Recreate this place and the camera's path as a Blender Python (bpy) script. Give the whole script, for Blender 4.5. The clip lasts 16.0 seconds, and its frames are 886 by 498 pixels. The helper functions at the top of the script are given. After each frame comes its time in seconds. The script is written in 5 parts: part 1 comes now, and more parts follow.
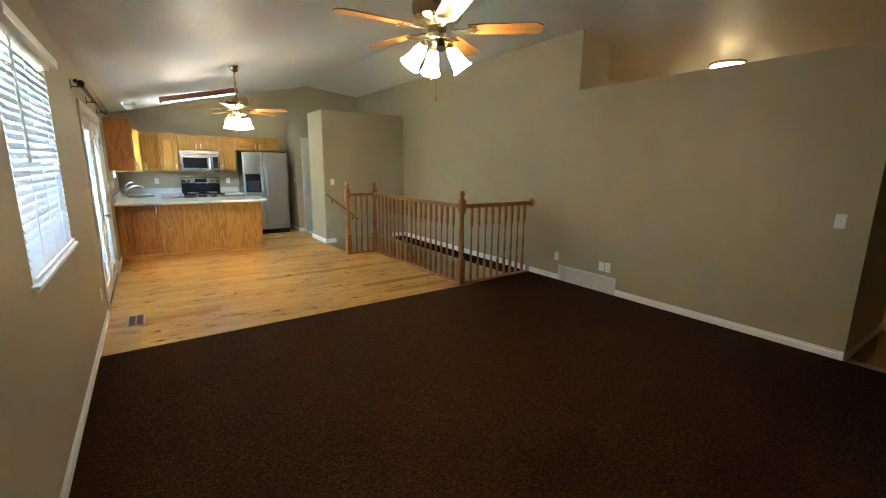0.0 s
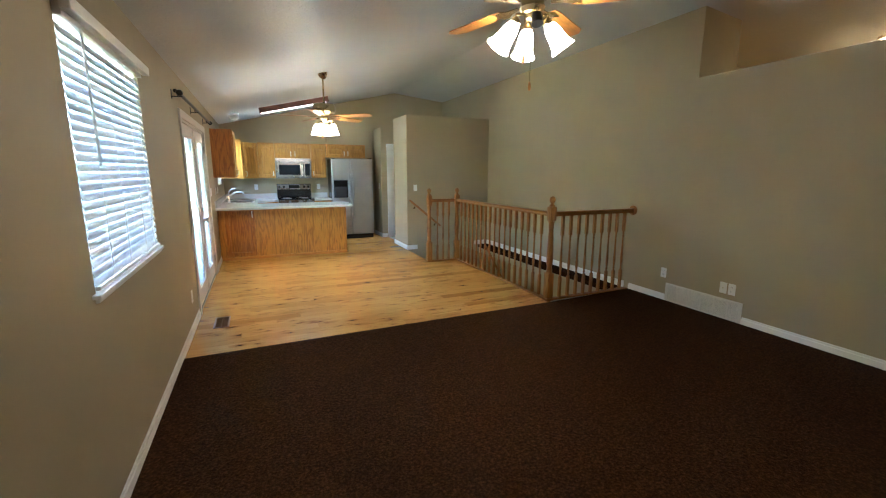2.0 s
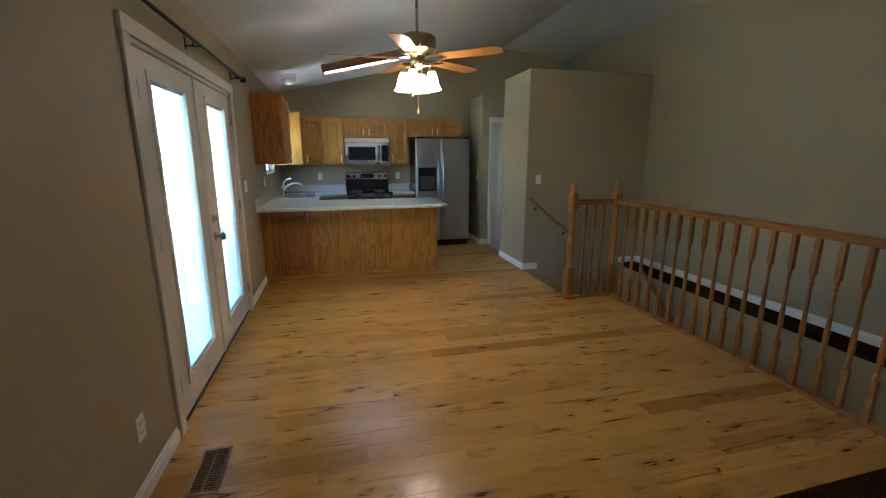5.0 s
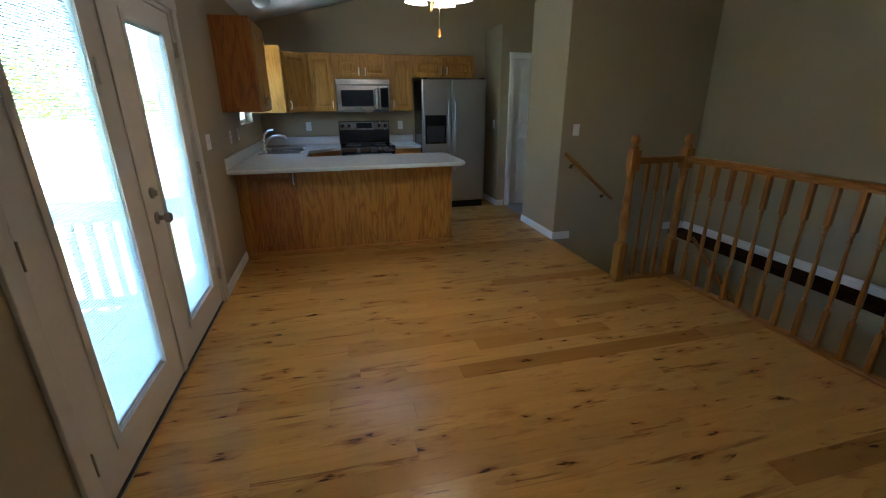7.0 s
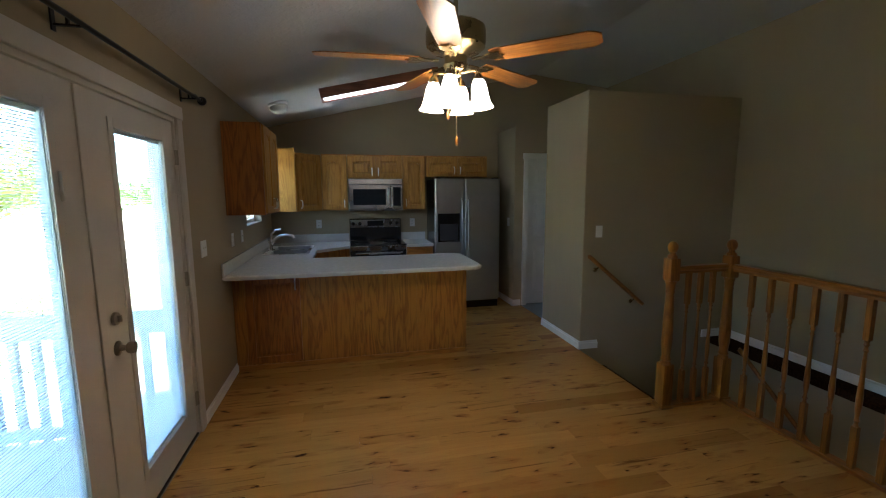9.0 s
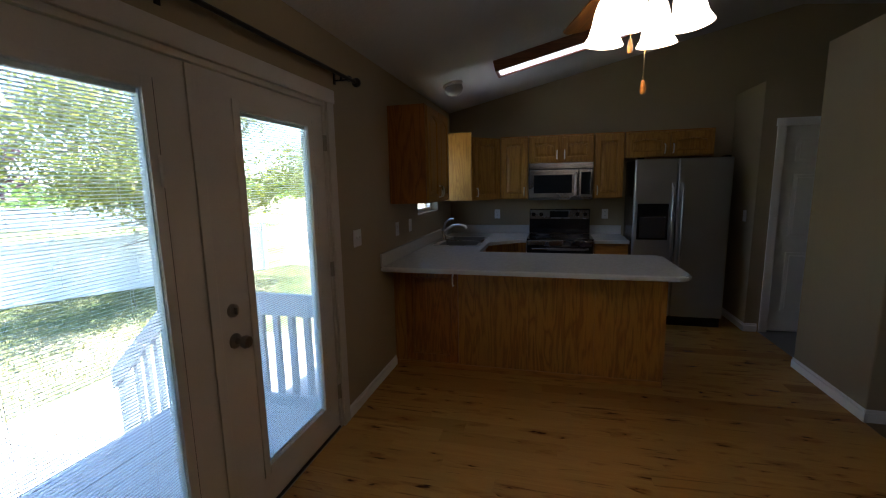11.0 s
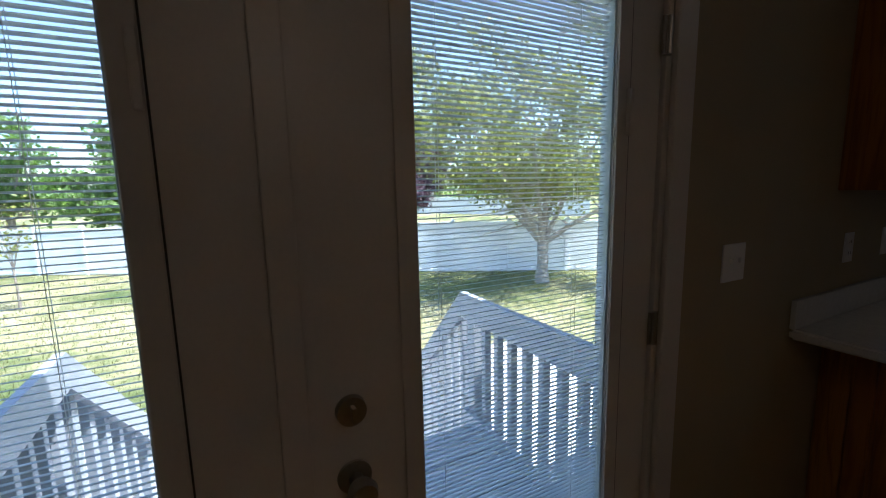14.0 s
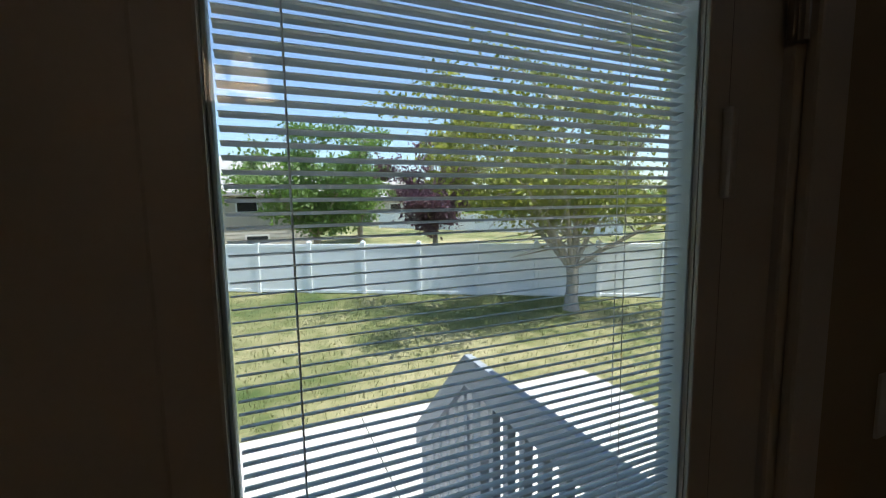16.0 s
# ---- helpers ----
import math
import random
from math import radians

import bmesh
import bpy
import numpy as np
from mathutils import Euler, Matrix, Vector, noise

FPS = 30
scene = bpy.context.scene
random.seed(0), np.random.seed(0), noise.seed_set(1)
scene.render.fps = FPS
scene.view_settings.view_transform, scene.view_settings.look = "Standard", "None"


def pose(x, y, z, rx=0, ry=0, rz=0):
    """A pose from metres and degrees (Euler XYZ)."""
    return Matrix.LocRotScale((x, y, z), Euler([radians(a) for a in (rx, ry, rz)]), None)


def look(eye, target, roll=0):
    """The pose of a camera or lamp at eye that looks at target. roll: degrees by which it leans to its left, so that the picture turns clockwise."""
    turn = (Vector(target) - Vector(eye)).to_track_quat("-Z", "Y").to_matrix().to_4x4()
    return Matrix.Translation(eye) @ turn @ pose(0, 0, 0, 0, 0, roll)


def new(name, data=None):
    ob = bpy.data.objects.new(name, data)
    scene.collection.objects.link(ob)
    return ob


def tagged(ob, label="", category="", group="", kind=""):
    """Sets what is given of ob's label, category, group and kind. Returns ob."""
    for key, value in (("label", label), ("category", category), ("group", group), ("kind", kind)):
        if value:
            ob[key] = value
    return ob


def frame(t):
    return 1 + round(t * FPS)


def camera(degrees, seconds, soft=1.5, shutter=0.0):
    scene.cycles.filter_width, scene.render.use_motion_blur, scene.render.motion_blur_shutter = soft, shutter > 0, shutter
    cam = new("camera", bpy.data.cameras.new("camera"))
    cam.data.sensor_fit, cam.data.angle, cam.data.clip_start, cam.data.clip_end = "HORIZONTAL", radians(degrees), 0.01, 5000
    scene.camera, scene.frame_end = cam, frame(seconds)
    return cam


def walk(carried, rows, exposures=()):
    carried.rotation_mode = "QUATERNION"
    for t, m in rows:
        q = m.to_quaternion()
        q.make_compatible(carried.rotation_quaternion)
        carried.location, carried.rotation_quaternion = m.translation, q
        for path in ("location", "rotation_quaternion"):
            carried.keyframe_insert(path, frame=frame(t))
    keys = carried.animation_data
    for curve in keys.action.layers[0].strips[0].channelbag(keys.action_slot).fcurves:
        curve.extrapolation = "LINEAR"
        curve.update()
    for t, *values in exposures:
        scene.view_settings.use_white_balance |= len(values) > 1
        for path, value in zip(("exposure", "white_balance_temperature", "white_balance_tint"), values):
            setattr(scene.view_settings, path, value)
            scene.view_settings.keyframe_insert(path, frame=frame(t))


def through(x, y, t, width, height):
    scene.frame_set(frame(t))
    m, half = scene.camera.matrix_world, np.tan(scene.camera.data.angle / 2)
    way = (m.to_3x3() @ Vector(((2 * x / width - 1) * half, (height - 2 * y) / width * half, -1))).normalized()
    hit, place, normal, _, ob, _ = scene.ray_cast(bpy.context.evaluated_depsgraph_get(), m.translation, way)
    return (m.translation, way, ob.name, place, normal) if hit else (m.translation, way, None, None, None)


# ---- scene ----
cam = camera(93.0, 16.0, 1.15)
PATH = [
    (0, (0.469, 0.01, 1.553), (1.59, 1.619, 1.16), 0.7),
    (0.5, (0.46, 0.018, 1.54), (1.592, 1.624, 1.168), 0.6),
    (1, (0.472, 0.032, 1.525), (1.607, 1.631, 1.131), 0.5),
    (1.5, (0.564, 0.142, 1.521), (1.531, 1.842, 1.105), 0.3),
    (2, (0.671, 0.364, 1.522), (1.454, 2.168, 1.155), 0.1),
    (2.5, (0.782, 0.753, 1.507), (1.501, 2.58, 1.125), -0.0),
    (3, (0.887, 1.17, 1.516), (1.592, 2.988, 1.071), 0.0),
    (3.5, (0.896, 1.671, 1.522), (1.479, 3.542, 1.125), 0.1),
    (4, (0.88, 2.149, 1.528), (1.433, 4.028, 1.123), -0.0),
    (4.5, (0.911, 2.592, 1.508), (1.463, 4.476, 1.123), 0.1),
    (5, (0.907, 3.002, 1.492), (1.375, 4.898, 1.06), 0.0),
    (5.2, (0.892, 3.145, 1.492), (1.383, 5.02, 1.0), 0.2),
    (7.3, (0.934, 4.03, 1.478), (1.4, 5.859, 0.817), -0.4),
    (7.5, (0.897, 4.075, 1.495), (1.389, 5.922, 0.907), -0.2),
    (8, (0.878, 4.141, 1.558), (1.421, 6.031, 1.193), -0.3),
    (8.2, (0.896, 4.171, 1.58), (1.445, 6.071, 1.281), -0.3),
    (10.3, (1.179, 4.772, 1.556), (1.118, 6.755, 1.305), -0.8),
    (10.5, (1.208, 4.833, 1.544), (1.039, 6.806, 1.261), -0.9),
    (11, (1.292, 4.988, 1.547), (0.798, 6.902, 1.245), -1.1),
    (11.5, (1.351, 5.13, 1.533), (0.494, 6.907, 1.205), -1.0),
    (12, (1.327, 5.309, 1.512), (0.163, 6.898, 1.167), -1.1),
    (12.5, (1.279, 5.514, 1.476), (-0.11, 6.885, 1.039), -1.0),
    (13, (1.119, 5.766, 1.507), (-0.413, 7.003, 1.155), -1.1),
    (13.5, (0.905, 6.022, 1.487), (-0.783, 7.029, 1.119), -1.0),
    (14, (0.721, 6.263, 1.441), (-1.039, 7.167, 1.152), -1.3),
    (14.5, (0.488, 6.455, 1.524), (-1.397, 7.074, 1.272), -1.0),
    (15, (0.313, 6.555, 1.507), (-1.592, 7.098, 1.226), -1.5),
    (15.5, (0.277, 6.601, 1.551), (-1.594, 7.264, 1.313), -0.8),
    (16, (0.341, 6.618, 1.554), (-1.485, 7.404, 1.339), -0.9),
]
EXPOSURES = [(0, 6.55, 5400, 3), (3, 6.25, 5050, 6), (5, 5.2, 5100, 8), (8, 4.5, 5200, 10), (10.5, 3.5, 5550, 16), (11, 3.05, 5600, 18), (11.5, 2.55, 5500, 20), (12, 2.15, 5400, 20), (12.5, 1.95, 5300, 20),
             (13, 1.85, 5300, 20), (13.5, 1.8, 5300, 20), (14, 1.95, 5500, 18), (14.5, 2.1, 5600, 16), (15, 1.72, 5850, 15), (16, 1.0, 6050, 14)]
walk(cam, [(t, look(eye, target, roll)) for t, eye, target, roll in PATH], EXPOSURES)

# ---- light ----
SUN_DIR = Vector((0.24, 0.28, 0.87)).normalized()
world = bpy.data.worlds.new("sky_world")
world.use_nodes = True
scene.world = world
wn = world.node_tree.nodes
sky = wn.new("ShaderNodeTexSky")
sky.sky_type = "NISHITA"
sky.sun_disc = False
sky.sun_elevation = math.asin(SUN_DIR.z)
sky.sun_rotation = math.atan2(SUN_DIR.x, SUN_DIR.y)
world.node_tree.links.new(sky.outputs[0], wn["Background"].inputs[0])
wn["Background"].inputs[1].default_value = 0.14
sun_data = bpy.data.lights.new("sun", "SUN")
sun_data.energy, sun_data.angle, sun_data.color = 5.0, radians(0.6), (1.0, 0.95, 0.87)
sun = new("sun", sun_data)
sun.matrix_world = look(SUN_DIR * 50, (0, 0, 0))


# ---- mesh helpers ----
def obj(name, bm, mats, parent=None, smooth=False):
    me = bpy.data.meshes.new(name)
    bm.to_mesh(me)
    bm.free()
    for m in (mats if isinstance(mats, (list, tuple)) else [mats]):
        me.materials.append(m)
    if smooth:
        me.shade_smooth()
        me.set_sharp_from_angle(angle=radians(40))
    ob = new(name, me)
    ob.parent = parent
    return ob


def part(name, bm, material, parent, label="", smooth=False):
    ob = obj(name, bm, material, parent, smooth)
    if label:
        tagged(ob, label)
    return ob


def share(name, ob, parent, m):
    """Another object on the same mesh."""
    o = new(name, ob.data)
    o.parent = parent
    o.matrix_basis = m
    return o


def thing(name, label, category, at=(0, 0, 0), rz=0, group="", kind=""):
    e = new(name)
    e.empty_display_size = 0.1
    e.matrix_basis = pose(*at, 0, 0, rz)
    return tagged(e, label, category, group, kind)


def B(bm=None, x0=0, x1=1, y0=0, y1=1, z0=0, z1=1, bevel=0.0, seg=2):
    """A box, bevelled."""
    bm = bm or bmesh.new()
    r = bmesh.ops.create_cube(bm, size=1, matrix=Matrix.LocRotScale(
        ((x0 + x1) / 2, (y0 + y1) / 2, (z0 + z1) / 2), None, (abs(x1 - x0), abs(y1 - y0), abs(z1 - z0))))
    if bevel:
        es = list({e for v in r["verts"] for e in v.link_edges})
        bmesh.ops.bevel(bm, geom=es, offset=bevel, segments=seg, affect="EDGES", profile=0.6)
    return bm


def C(bm, p0, p1, r0, r1=None, seg=16, caps=True):
    """A tapered cylinder from p0 to p1."""
    bm = bm or bmesh.new()
    p0, p1 = Vector(p0), Vector(p1)
    d = p1 - p0
    m = Matrix.Translation((p0 + p1) / 2) @ d.to_track_quat("Z", "Y").to_matrix().to_4x4()
    bmesh.ops.create_cone(bm, cap_ends=caps, segments=seg, radius1=r0, radius2=r0 if r1 is None else r1, depth=d.length, matrix=m)
    return bm


def L(bm, profile, at=(0, 0, 0), seg=20, m=None):
    """A lathed shape round z: profile rows of (radius, z)."""
    bm = bm or bmesh.new()
    m = m or Matrix.Translation(at)
    rings = []
    for r, z in profile:
        rings.append([bm.verts.new(m @ Vector((r * math.cos(2 * math.pi * i / seg), r * math.sin(2 * math.pi * i / seg), z))) for i in range(seg)])
    for a, b in zip(rings, rings[1:]):
        for i in range(seg):
            bm.faces.new((a[i], a[(i + 1) % seg], b[(i + 1) % seg], b[i]))
    if profile[0][0] > 1e-5:
        bm.faces.new(rings[0][::-1])
    if profile[-1][0] > 1e-5:
        bm.faces.new(rings[-1])
    bmesh.ops.remove_doubles(bm, verts=bm.verts[:], dist=1e-5)
    return bm


def T(bm, pts, r, seg=10):
    """A round tube along points."""
    bm = bm or bmesh.new()
    pts = [Vector(p) for p in pts]
    rings, side = [], None
    for i, p in enumerate(pts):
        d = (pts[min(i + 1, len(pts) - 1)] - pts[max(i - 1, 0)]).normalized()
        side = (side if side is not None else d.orthogonal())
        side = (side - d * side.dot(d)).normalized()
        up = d.cross(side)
        rings.append([bm.verts.new(p + r * (math.cos(2 * math.pi * k / seg) * side + math.sin(2 * math.pi * k / seg) * up)) for k in range(seg)])
    for a, b in zip(rings, rings[1:]):
        for k in range(seg):
            bm.faces.new((a[k], a[(k + 1) % seg], b[(k + 1) % seg], b[k]))
    bm.faces.new(rings[0][::-1])
    bm.faces.new(rings[-1])
    return bm


def X(bm, poly, m, depth):
    """A polygon (x, y rows) in the pose m, extruded by depth along its z."""
    bm = bm or bmesh.new()
    lo = [bm.verts.new(m @ Vector((x, y, 0))) for x, y in poly]
    hi = [bm.verts.new(m @ Vector((x, y, depth))) for x, y in poly]
    n = len(poly)
    bm.faces.new(lo[::-1])
    bm.faces.new(hi)
    for i in range(n):
        bm.faces.new((lo[i], lo[(i + 1) % n], hi[(i + 1) % n], hi[i]))
    bmesh.ops.recalc_face_normals(bm, faces=bm.faces[:])
    return bm


ALONG_Y = Matrix(((1, 0, 0, 0), (0, 0, 1, 0), (0, 1, 0, 0), (0, 0, 0, 1)))   # (x, z) polygon, extruded along +y
ALONG_X = Matrix(((0, 0, 1, 0), (1, 0, 0, 0), (0, 1, 0, 0), (0, 0, 0, 1)))   # (y, z) polygon, extruded along +x


def cells(xs, ys, zs, holes=()):
    """A block cut along xs, ys, zs, less the boxes in holes (x0, x1, y0, y1, z0, z1), with skin only outside."""
    bm = bmesh.new()
    n = (len(xs) - 1, len(ys) - 1, len(zs) - 1)

    def solid(i, j, k):
        if not (0 <= i < n[0] and 0 <= j < n[1] and 0 <= k < n[2]):
            return False
        c = ((xs[i] + xs[i + 1]) / 2, (ys[j] + ys[j + 1]) / 2, (zs[k] + zs[k + 1]) / 2)
        return not any(h[0] < c[0] < h[1] and h[2] < c[1] < h[3] and h[4] < c[2] < h[5] for h in holes)
    cache = {}

    def v(i, j, k):
        if (i, j, k) not in cache:
            cache[i, j, k] = bm.verts.new((xs[i], ys[j], zs[k]))
        return cache[i, j, k]
    for i in range(n[0]):
        for j in range(n[1]):
            for k in range(n[2]):
                if not solid(i, j, k):
                    continue
                if not solid(i - 1, j, k):
                    bm.faces.new((v(i, j, k), v(i, j, k + 1), v(i, j + 1, k + 1), v(i, j + 1, k)))
                if not solid(i + 1, j, k):
                    bm.faces.new((v(i + 1, j, k), v(i + 1, j + 1, k), v(i + 1, j + 1, k + 1), v(i + 1, j, k + 1)))
                if not solid(i, j - 1, k):
                    bm.faces.new((v(i, j, k), v(i + 1, j, k), v(i + 1, j, k + 1), v(i, j, k + 1)))
                if not solid(i, j + 1, k):
                    bm.faces.new((v(i, j + 1, k), v(i, j + 1, k + 1), v(i + 1, j + 1, k + 1), v(i + 1, j + 1, k)))
                if not solid(i, j, k - 1):
                    bm.faces.new((v(i, j, k), v(i, j + 1, k), v(i + 1, j + 1, k), v(i + 1, j, k)))
                if not solid(i, j, k + 1):
                    bm.faces.new((v(i, j, k + 1), v(i + 1, j, k + 1), v(i + 1, j + 1, k + 1), v(i, j + 1, k + 1)))
    return bm


# ---- materials ----
class Nodes:
    def __init__(self, name):
        self.m = bpy.data.materials.new(name)
        self.m.use_nodes = True
        self.t = self.m.node_tree
        self.p = self.t.nodes["Principled BSDF"]

    def add(self, kind, **kw):
        n = self.t.nodes.new(kind)
        for k, val in kw.items():
            n.inputs[k].default_value = val
        return n

    def link(self, a, b):
        self.t.links.new(a, b)

    def coords(self, scale, random_shift=False):
        tc = self.add("ShaderNodeTexCoord")
        mp = self.add("ShaderNodeMapping")
        mp.inputs["Scale"].default_value = scale
        self.link(tc.outputs["Object"], mp.inputs["Vector"])
        if random_shift:
            oi = self.add("ShaderNodeObjectInfo")
            k = self.add("ShaderNodeVectorMath")
            k.operation = "SCALE"
            k.inputs[0].default_value = (37.0, 17.0, 53.0)
            self.link(oi.outputs["Random"], k.inputs["Scale"])
            self.link(k.outputs[0], mp.inputs["Location"])
        return mp.outputs[0]

    def noise(self, vec, scale, detail=3.0, rough=0.55, distort=0.0):
        n = self.add("ShaderNodeTexNoise", Scale=scale, Detail=detail, Roughness=rough, Distortion=distort)
        self.link(vec, n.inputs["Vector"])
        return n.outputs["Fac"]

    def ramp(self, fac, stops):
        r = self.add("ShaderNodeValToRGB")
        while len(r.color_ramp.elements) < len(stops):
            r.color_ramp.elements.new(0.5)
        for e, (at, col) in zip(r.color_ramp.elements, stops):
            e.position, e.color = at, (*col, 1)
        self.link(fac, r.inputs[0])
        return r.outputs[0]

    def mix(self, fac, a, b, mode="MIX"):
        n = self.add("ShaderNodeMix")
        n.data_type, n.blend_type = "RGBA", mode
        for sock, val in ((n.inputs[0], fac), (n.inputs[6], a), (n.inputs[7], b)):
            if isinstance(val, (int, float)):
                sock.default_value = val
            elif isinstance(val, tuple):
                sock.default_value = (*val, 1)
            else:
                self.link(val, sock)
        return n.outputs[2]

    def math(self, op, a, b=0.0):
        n = self.add("ShaderNodeMath")
        n.operation = op
        for sock, val in ((n.inputs[0], a), (n.inputs[1], b)):
            if isinstance(val, (int, float)):
                sock.default_value = val
            else:
                self.link(val, sock)
        return n.outputs[0]

    def bump(self, height, strength, dist=0.002):
        n = self.add("ShaderNodeBump", Strength=strength, Distance=dist)
        self.link(height, n.inputs["Height"])
        self.link(n.outputs[0], self.p.inputs["Normal"])

    def done(self, color=None, rough=0.5, metal=0.0, spec=0.5):
        if color is not None:
            if isinstance(color, tuple):
                self.p.inputs["Base Color"].default_value = (*color, 1)
            else:
                self.link(color, self.p.inputs["Base Color"])
        if isinstance(rough, (int, float)):
            self.p.inputs["Roughness"].default_value = rough
        else:
            self.link(rough, self.p.inputs["Roughness"])
        self.p.inputs["Metallic"].default_value = metal
        self.p.inputs["Specular IOR Level"].default_value = spec
        return self.m


def plain(name, col, rough=0.5, metal=0.0, vary=0.12, scale=6.0, bump=0.05, fine=120.0, spec=0.5):
    """Paint, plastic or metal with slight unevenness at two scales."""
    n = Nodes(name)
    v = n.coords((1, 1, 1))
    big, small = n.noise(v, scale, 4), n.noise(v, fine, 2)
    both = n.math("ADD", n.math("MULTIPLY", big, 0.65), n.math("MULTIPLY", small, 0.35))
    lo, hi = tuple(c * (1 - vary) for c in col), tuple(min(1.0, c * (1 + vary)) for c in col)
    n.bump(small, bump, 0.001)
    return n.done(n.ramp(both, [(0.3, lo), (0.7, hi)]), n.math("ADD", n.math("MULTIPLY", big, 0.12), max(0.0, rough - 0.06)), metal, spec)


def oak(name, dark, light, axis="z", gloss=0.38, size=1.0, shift=True, grain=0.7):
    """Oak with cathedral grain that runs along one axis."""
    n = Nodes(name)
    a = "xyz".index(axis)
    s = [8.5 / size] * 3
    s[a] = 0.95 / size
    v = n.coords(tuple(s), shift)
    rings = n.math("PINGPONG", n.math("MULTIPLY", n.noise(v, 1.0, 3.0, 0.55, 0.45), 16.0), 1.0)
    f = [150.0] * 3
    f[a] = 5.0
    pores = n.noise(n.coords(tuple(f), shift), 1.0, 3, 0.6)
    tone = n.noise(n.coords((1.3, 1.3, 1.3), shift), 1.0, 2)
    deep = tuple(grain * d + (1 - grain) * l for d, l in zip(dark, light))
    col = n.ramp(rings, [(0.0, deep), (0.30, tuple(0.5 * d + 0.5 * l for d, l in zip(deep, light))), (0.62, light), (1.0, tuple(c * 1.06 for c in light))])
    col = n.mix(n.math("MULTIPLY", n.math("LESS_THAN", pores, 0.42), 0.35), col, tuple(c * 0.6 for c in dark))
    col = n.mix(n.math("MULTIPLY", tone, 0.35), col, tuple(c * 0.8 for c in light))
    n.bump(pores, 0.12, 0.0006)
    return n.done(col, n.math("ADD", n.math("MULTIPLY", rings, 0.08), gloss), 0.0, 0.45)


def plank_mat():
    """Character-grade floor boards: tone differs board by board, with knots and streaks, under satin lacquer."""
    n = Nodes("floor_board_wood")
    oi = n.add("ShaderNodeObjectInfo")
    geo = n.add("ShaderNodeNewGeometry")
    rnd = n.math("FRACT", n.math("ADD", oi.outputs["Random"], geo.outputs["Random Per Island"]))
    tc = n.add("ShaderNodeTexCoord")
    shift = n.add("ShaderNodeVectorMath")
    shift.operation = "SCALE"
    shift.inputs[0].default_value = (31.0, 47.0, 0.0)
    n.link(rnd, shift.inputs["Scale"])
    pos = n.add("ShaderNodeVectorMath")
    n.link(geo.outputs["Position"], pos.inputs[0])
    n.link(shift.outputs[0], pos.inputs[1])

    def mapped(sc):
        m = n.add("ShaderNodeVectorMath")
        m.operation = "MULTIPLY"
        n.link(pos.outputs[0], m.inputs[0])
        m.inputs[1].default_value = sc
        return m.outputs[0]
    rings = n.math("PINGPONG", n.math("MULTIPLY", n.noise(mapped((0.8, 9.0, 1)), 1.0, 2, 0.5, 0.4), 9.0), 1.0)
    pores = n.noise(mapped((7.0, 210.0, 1)), 1.0, 3, 0.6)
    tone = n.ramp(rnd, [(0.0, (0.30, 0.145, 0.028)), (0.12, (0.43, 0.230, 0.052)), (0.6, (0.49, 0.268, 0.063)), (0.92, (0.41, 0.215, 0.048)), (1.0, (0.25, 0.115, 0.022))])
    col = n.mix(n.math("MULTIPLY", n.math("SUBTRACT", 1.0, rings), 0.32), tone, (0.34, 0.175, 0.042))
    col = n.mix(n.math("MULTIPLY", n.math("LESS_THAN", pores, 0.40), 0.25), col, (0.28, 0.12, 0.028))
    stain = n.noise(mapped((1.1, 20.0, 1)), 1.0, 5, 0.66, 1.1)
    col = n.mix(n.ramp(stain, [(0.60, (0, 0, 0)), (0.65, (0.6, 0.6, 0.6)), (0.72, (0.95, 0.95, 0.95))]), col, (0.12, 0.045, 0.013))

    def warped(sc, amount):
        v = n.add("ShaderNodeVectorMath")
        nz = n.add("ShaderNodeTexNoise", Scale=1.0, Detail=3.0)
        n.link(mapped((14.0, 60.0, 1)), nz.inputs["Vector"])
        k = n.add("ShaderNodeVectorMath")
        k.operation = "SCALE"
        k.inputs["Scale"].default_value = amount
        n.link(nz.outputs["Color"], k.inputs[0])
        n.link(mapped(sc), v.inputs[0])
        n.link(k.outputs[0], v.inputs[1])
        return v.outputs[0]
    for sc, lo, hi, amount in (((3.0, 9.0, 1), 0.08, 0.16, 0.5), ((5.5, 15.0, 1), 0.07, 0.15, 0.7)):
        vor = n.add("ShaderNodeTexVoronoi", Scale=1.0, Randomness=1.0)
        n.link(warped(sc, amount), vor.inputs["Vector"])
        seldom = n.math("GREATER_THAN", n.noise(mapped((1.7, 5.0, 1)), 1.0, 1), 0.49)
        halo = n.ramp(vor.outputs["Distance"], [(hi, (0.55, 0.55, 0.55)), (hi * 2.6, (0, 0, 0))])
        col = n.mix(n.math("MULTIPLY", halo, seldom), col, (0.26, 0.105, 0.026))
        core = n.ramp(vor.outputs["Distance"], [(lo, (0.97, 0.97, 0.97)), (hi, (0, 0, 0))])
        col = n.mix(n.math("MULTIPLY", core, seldom), col, (0.045, 0.018, 0.009))
    n.bump(n.noise(mapped((3.0, 3.0, 1)), 1.0, 2), 0.06, 0.002)
    return n.done(col, n.math("ADD", n.math("MULTIPLY", pores, 0.10), 0.18), 0.0, 0.35)


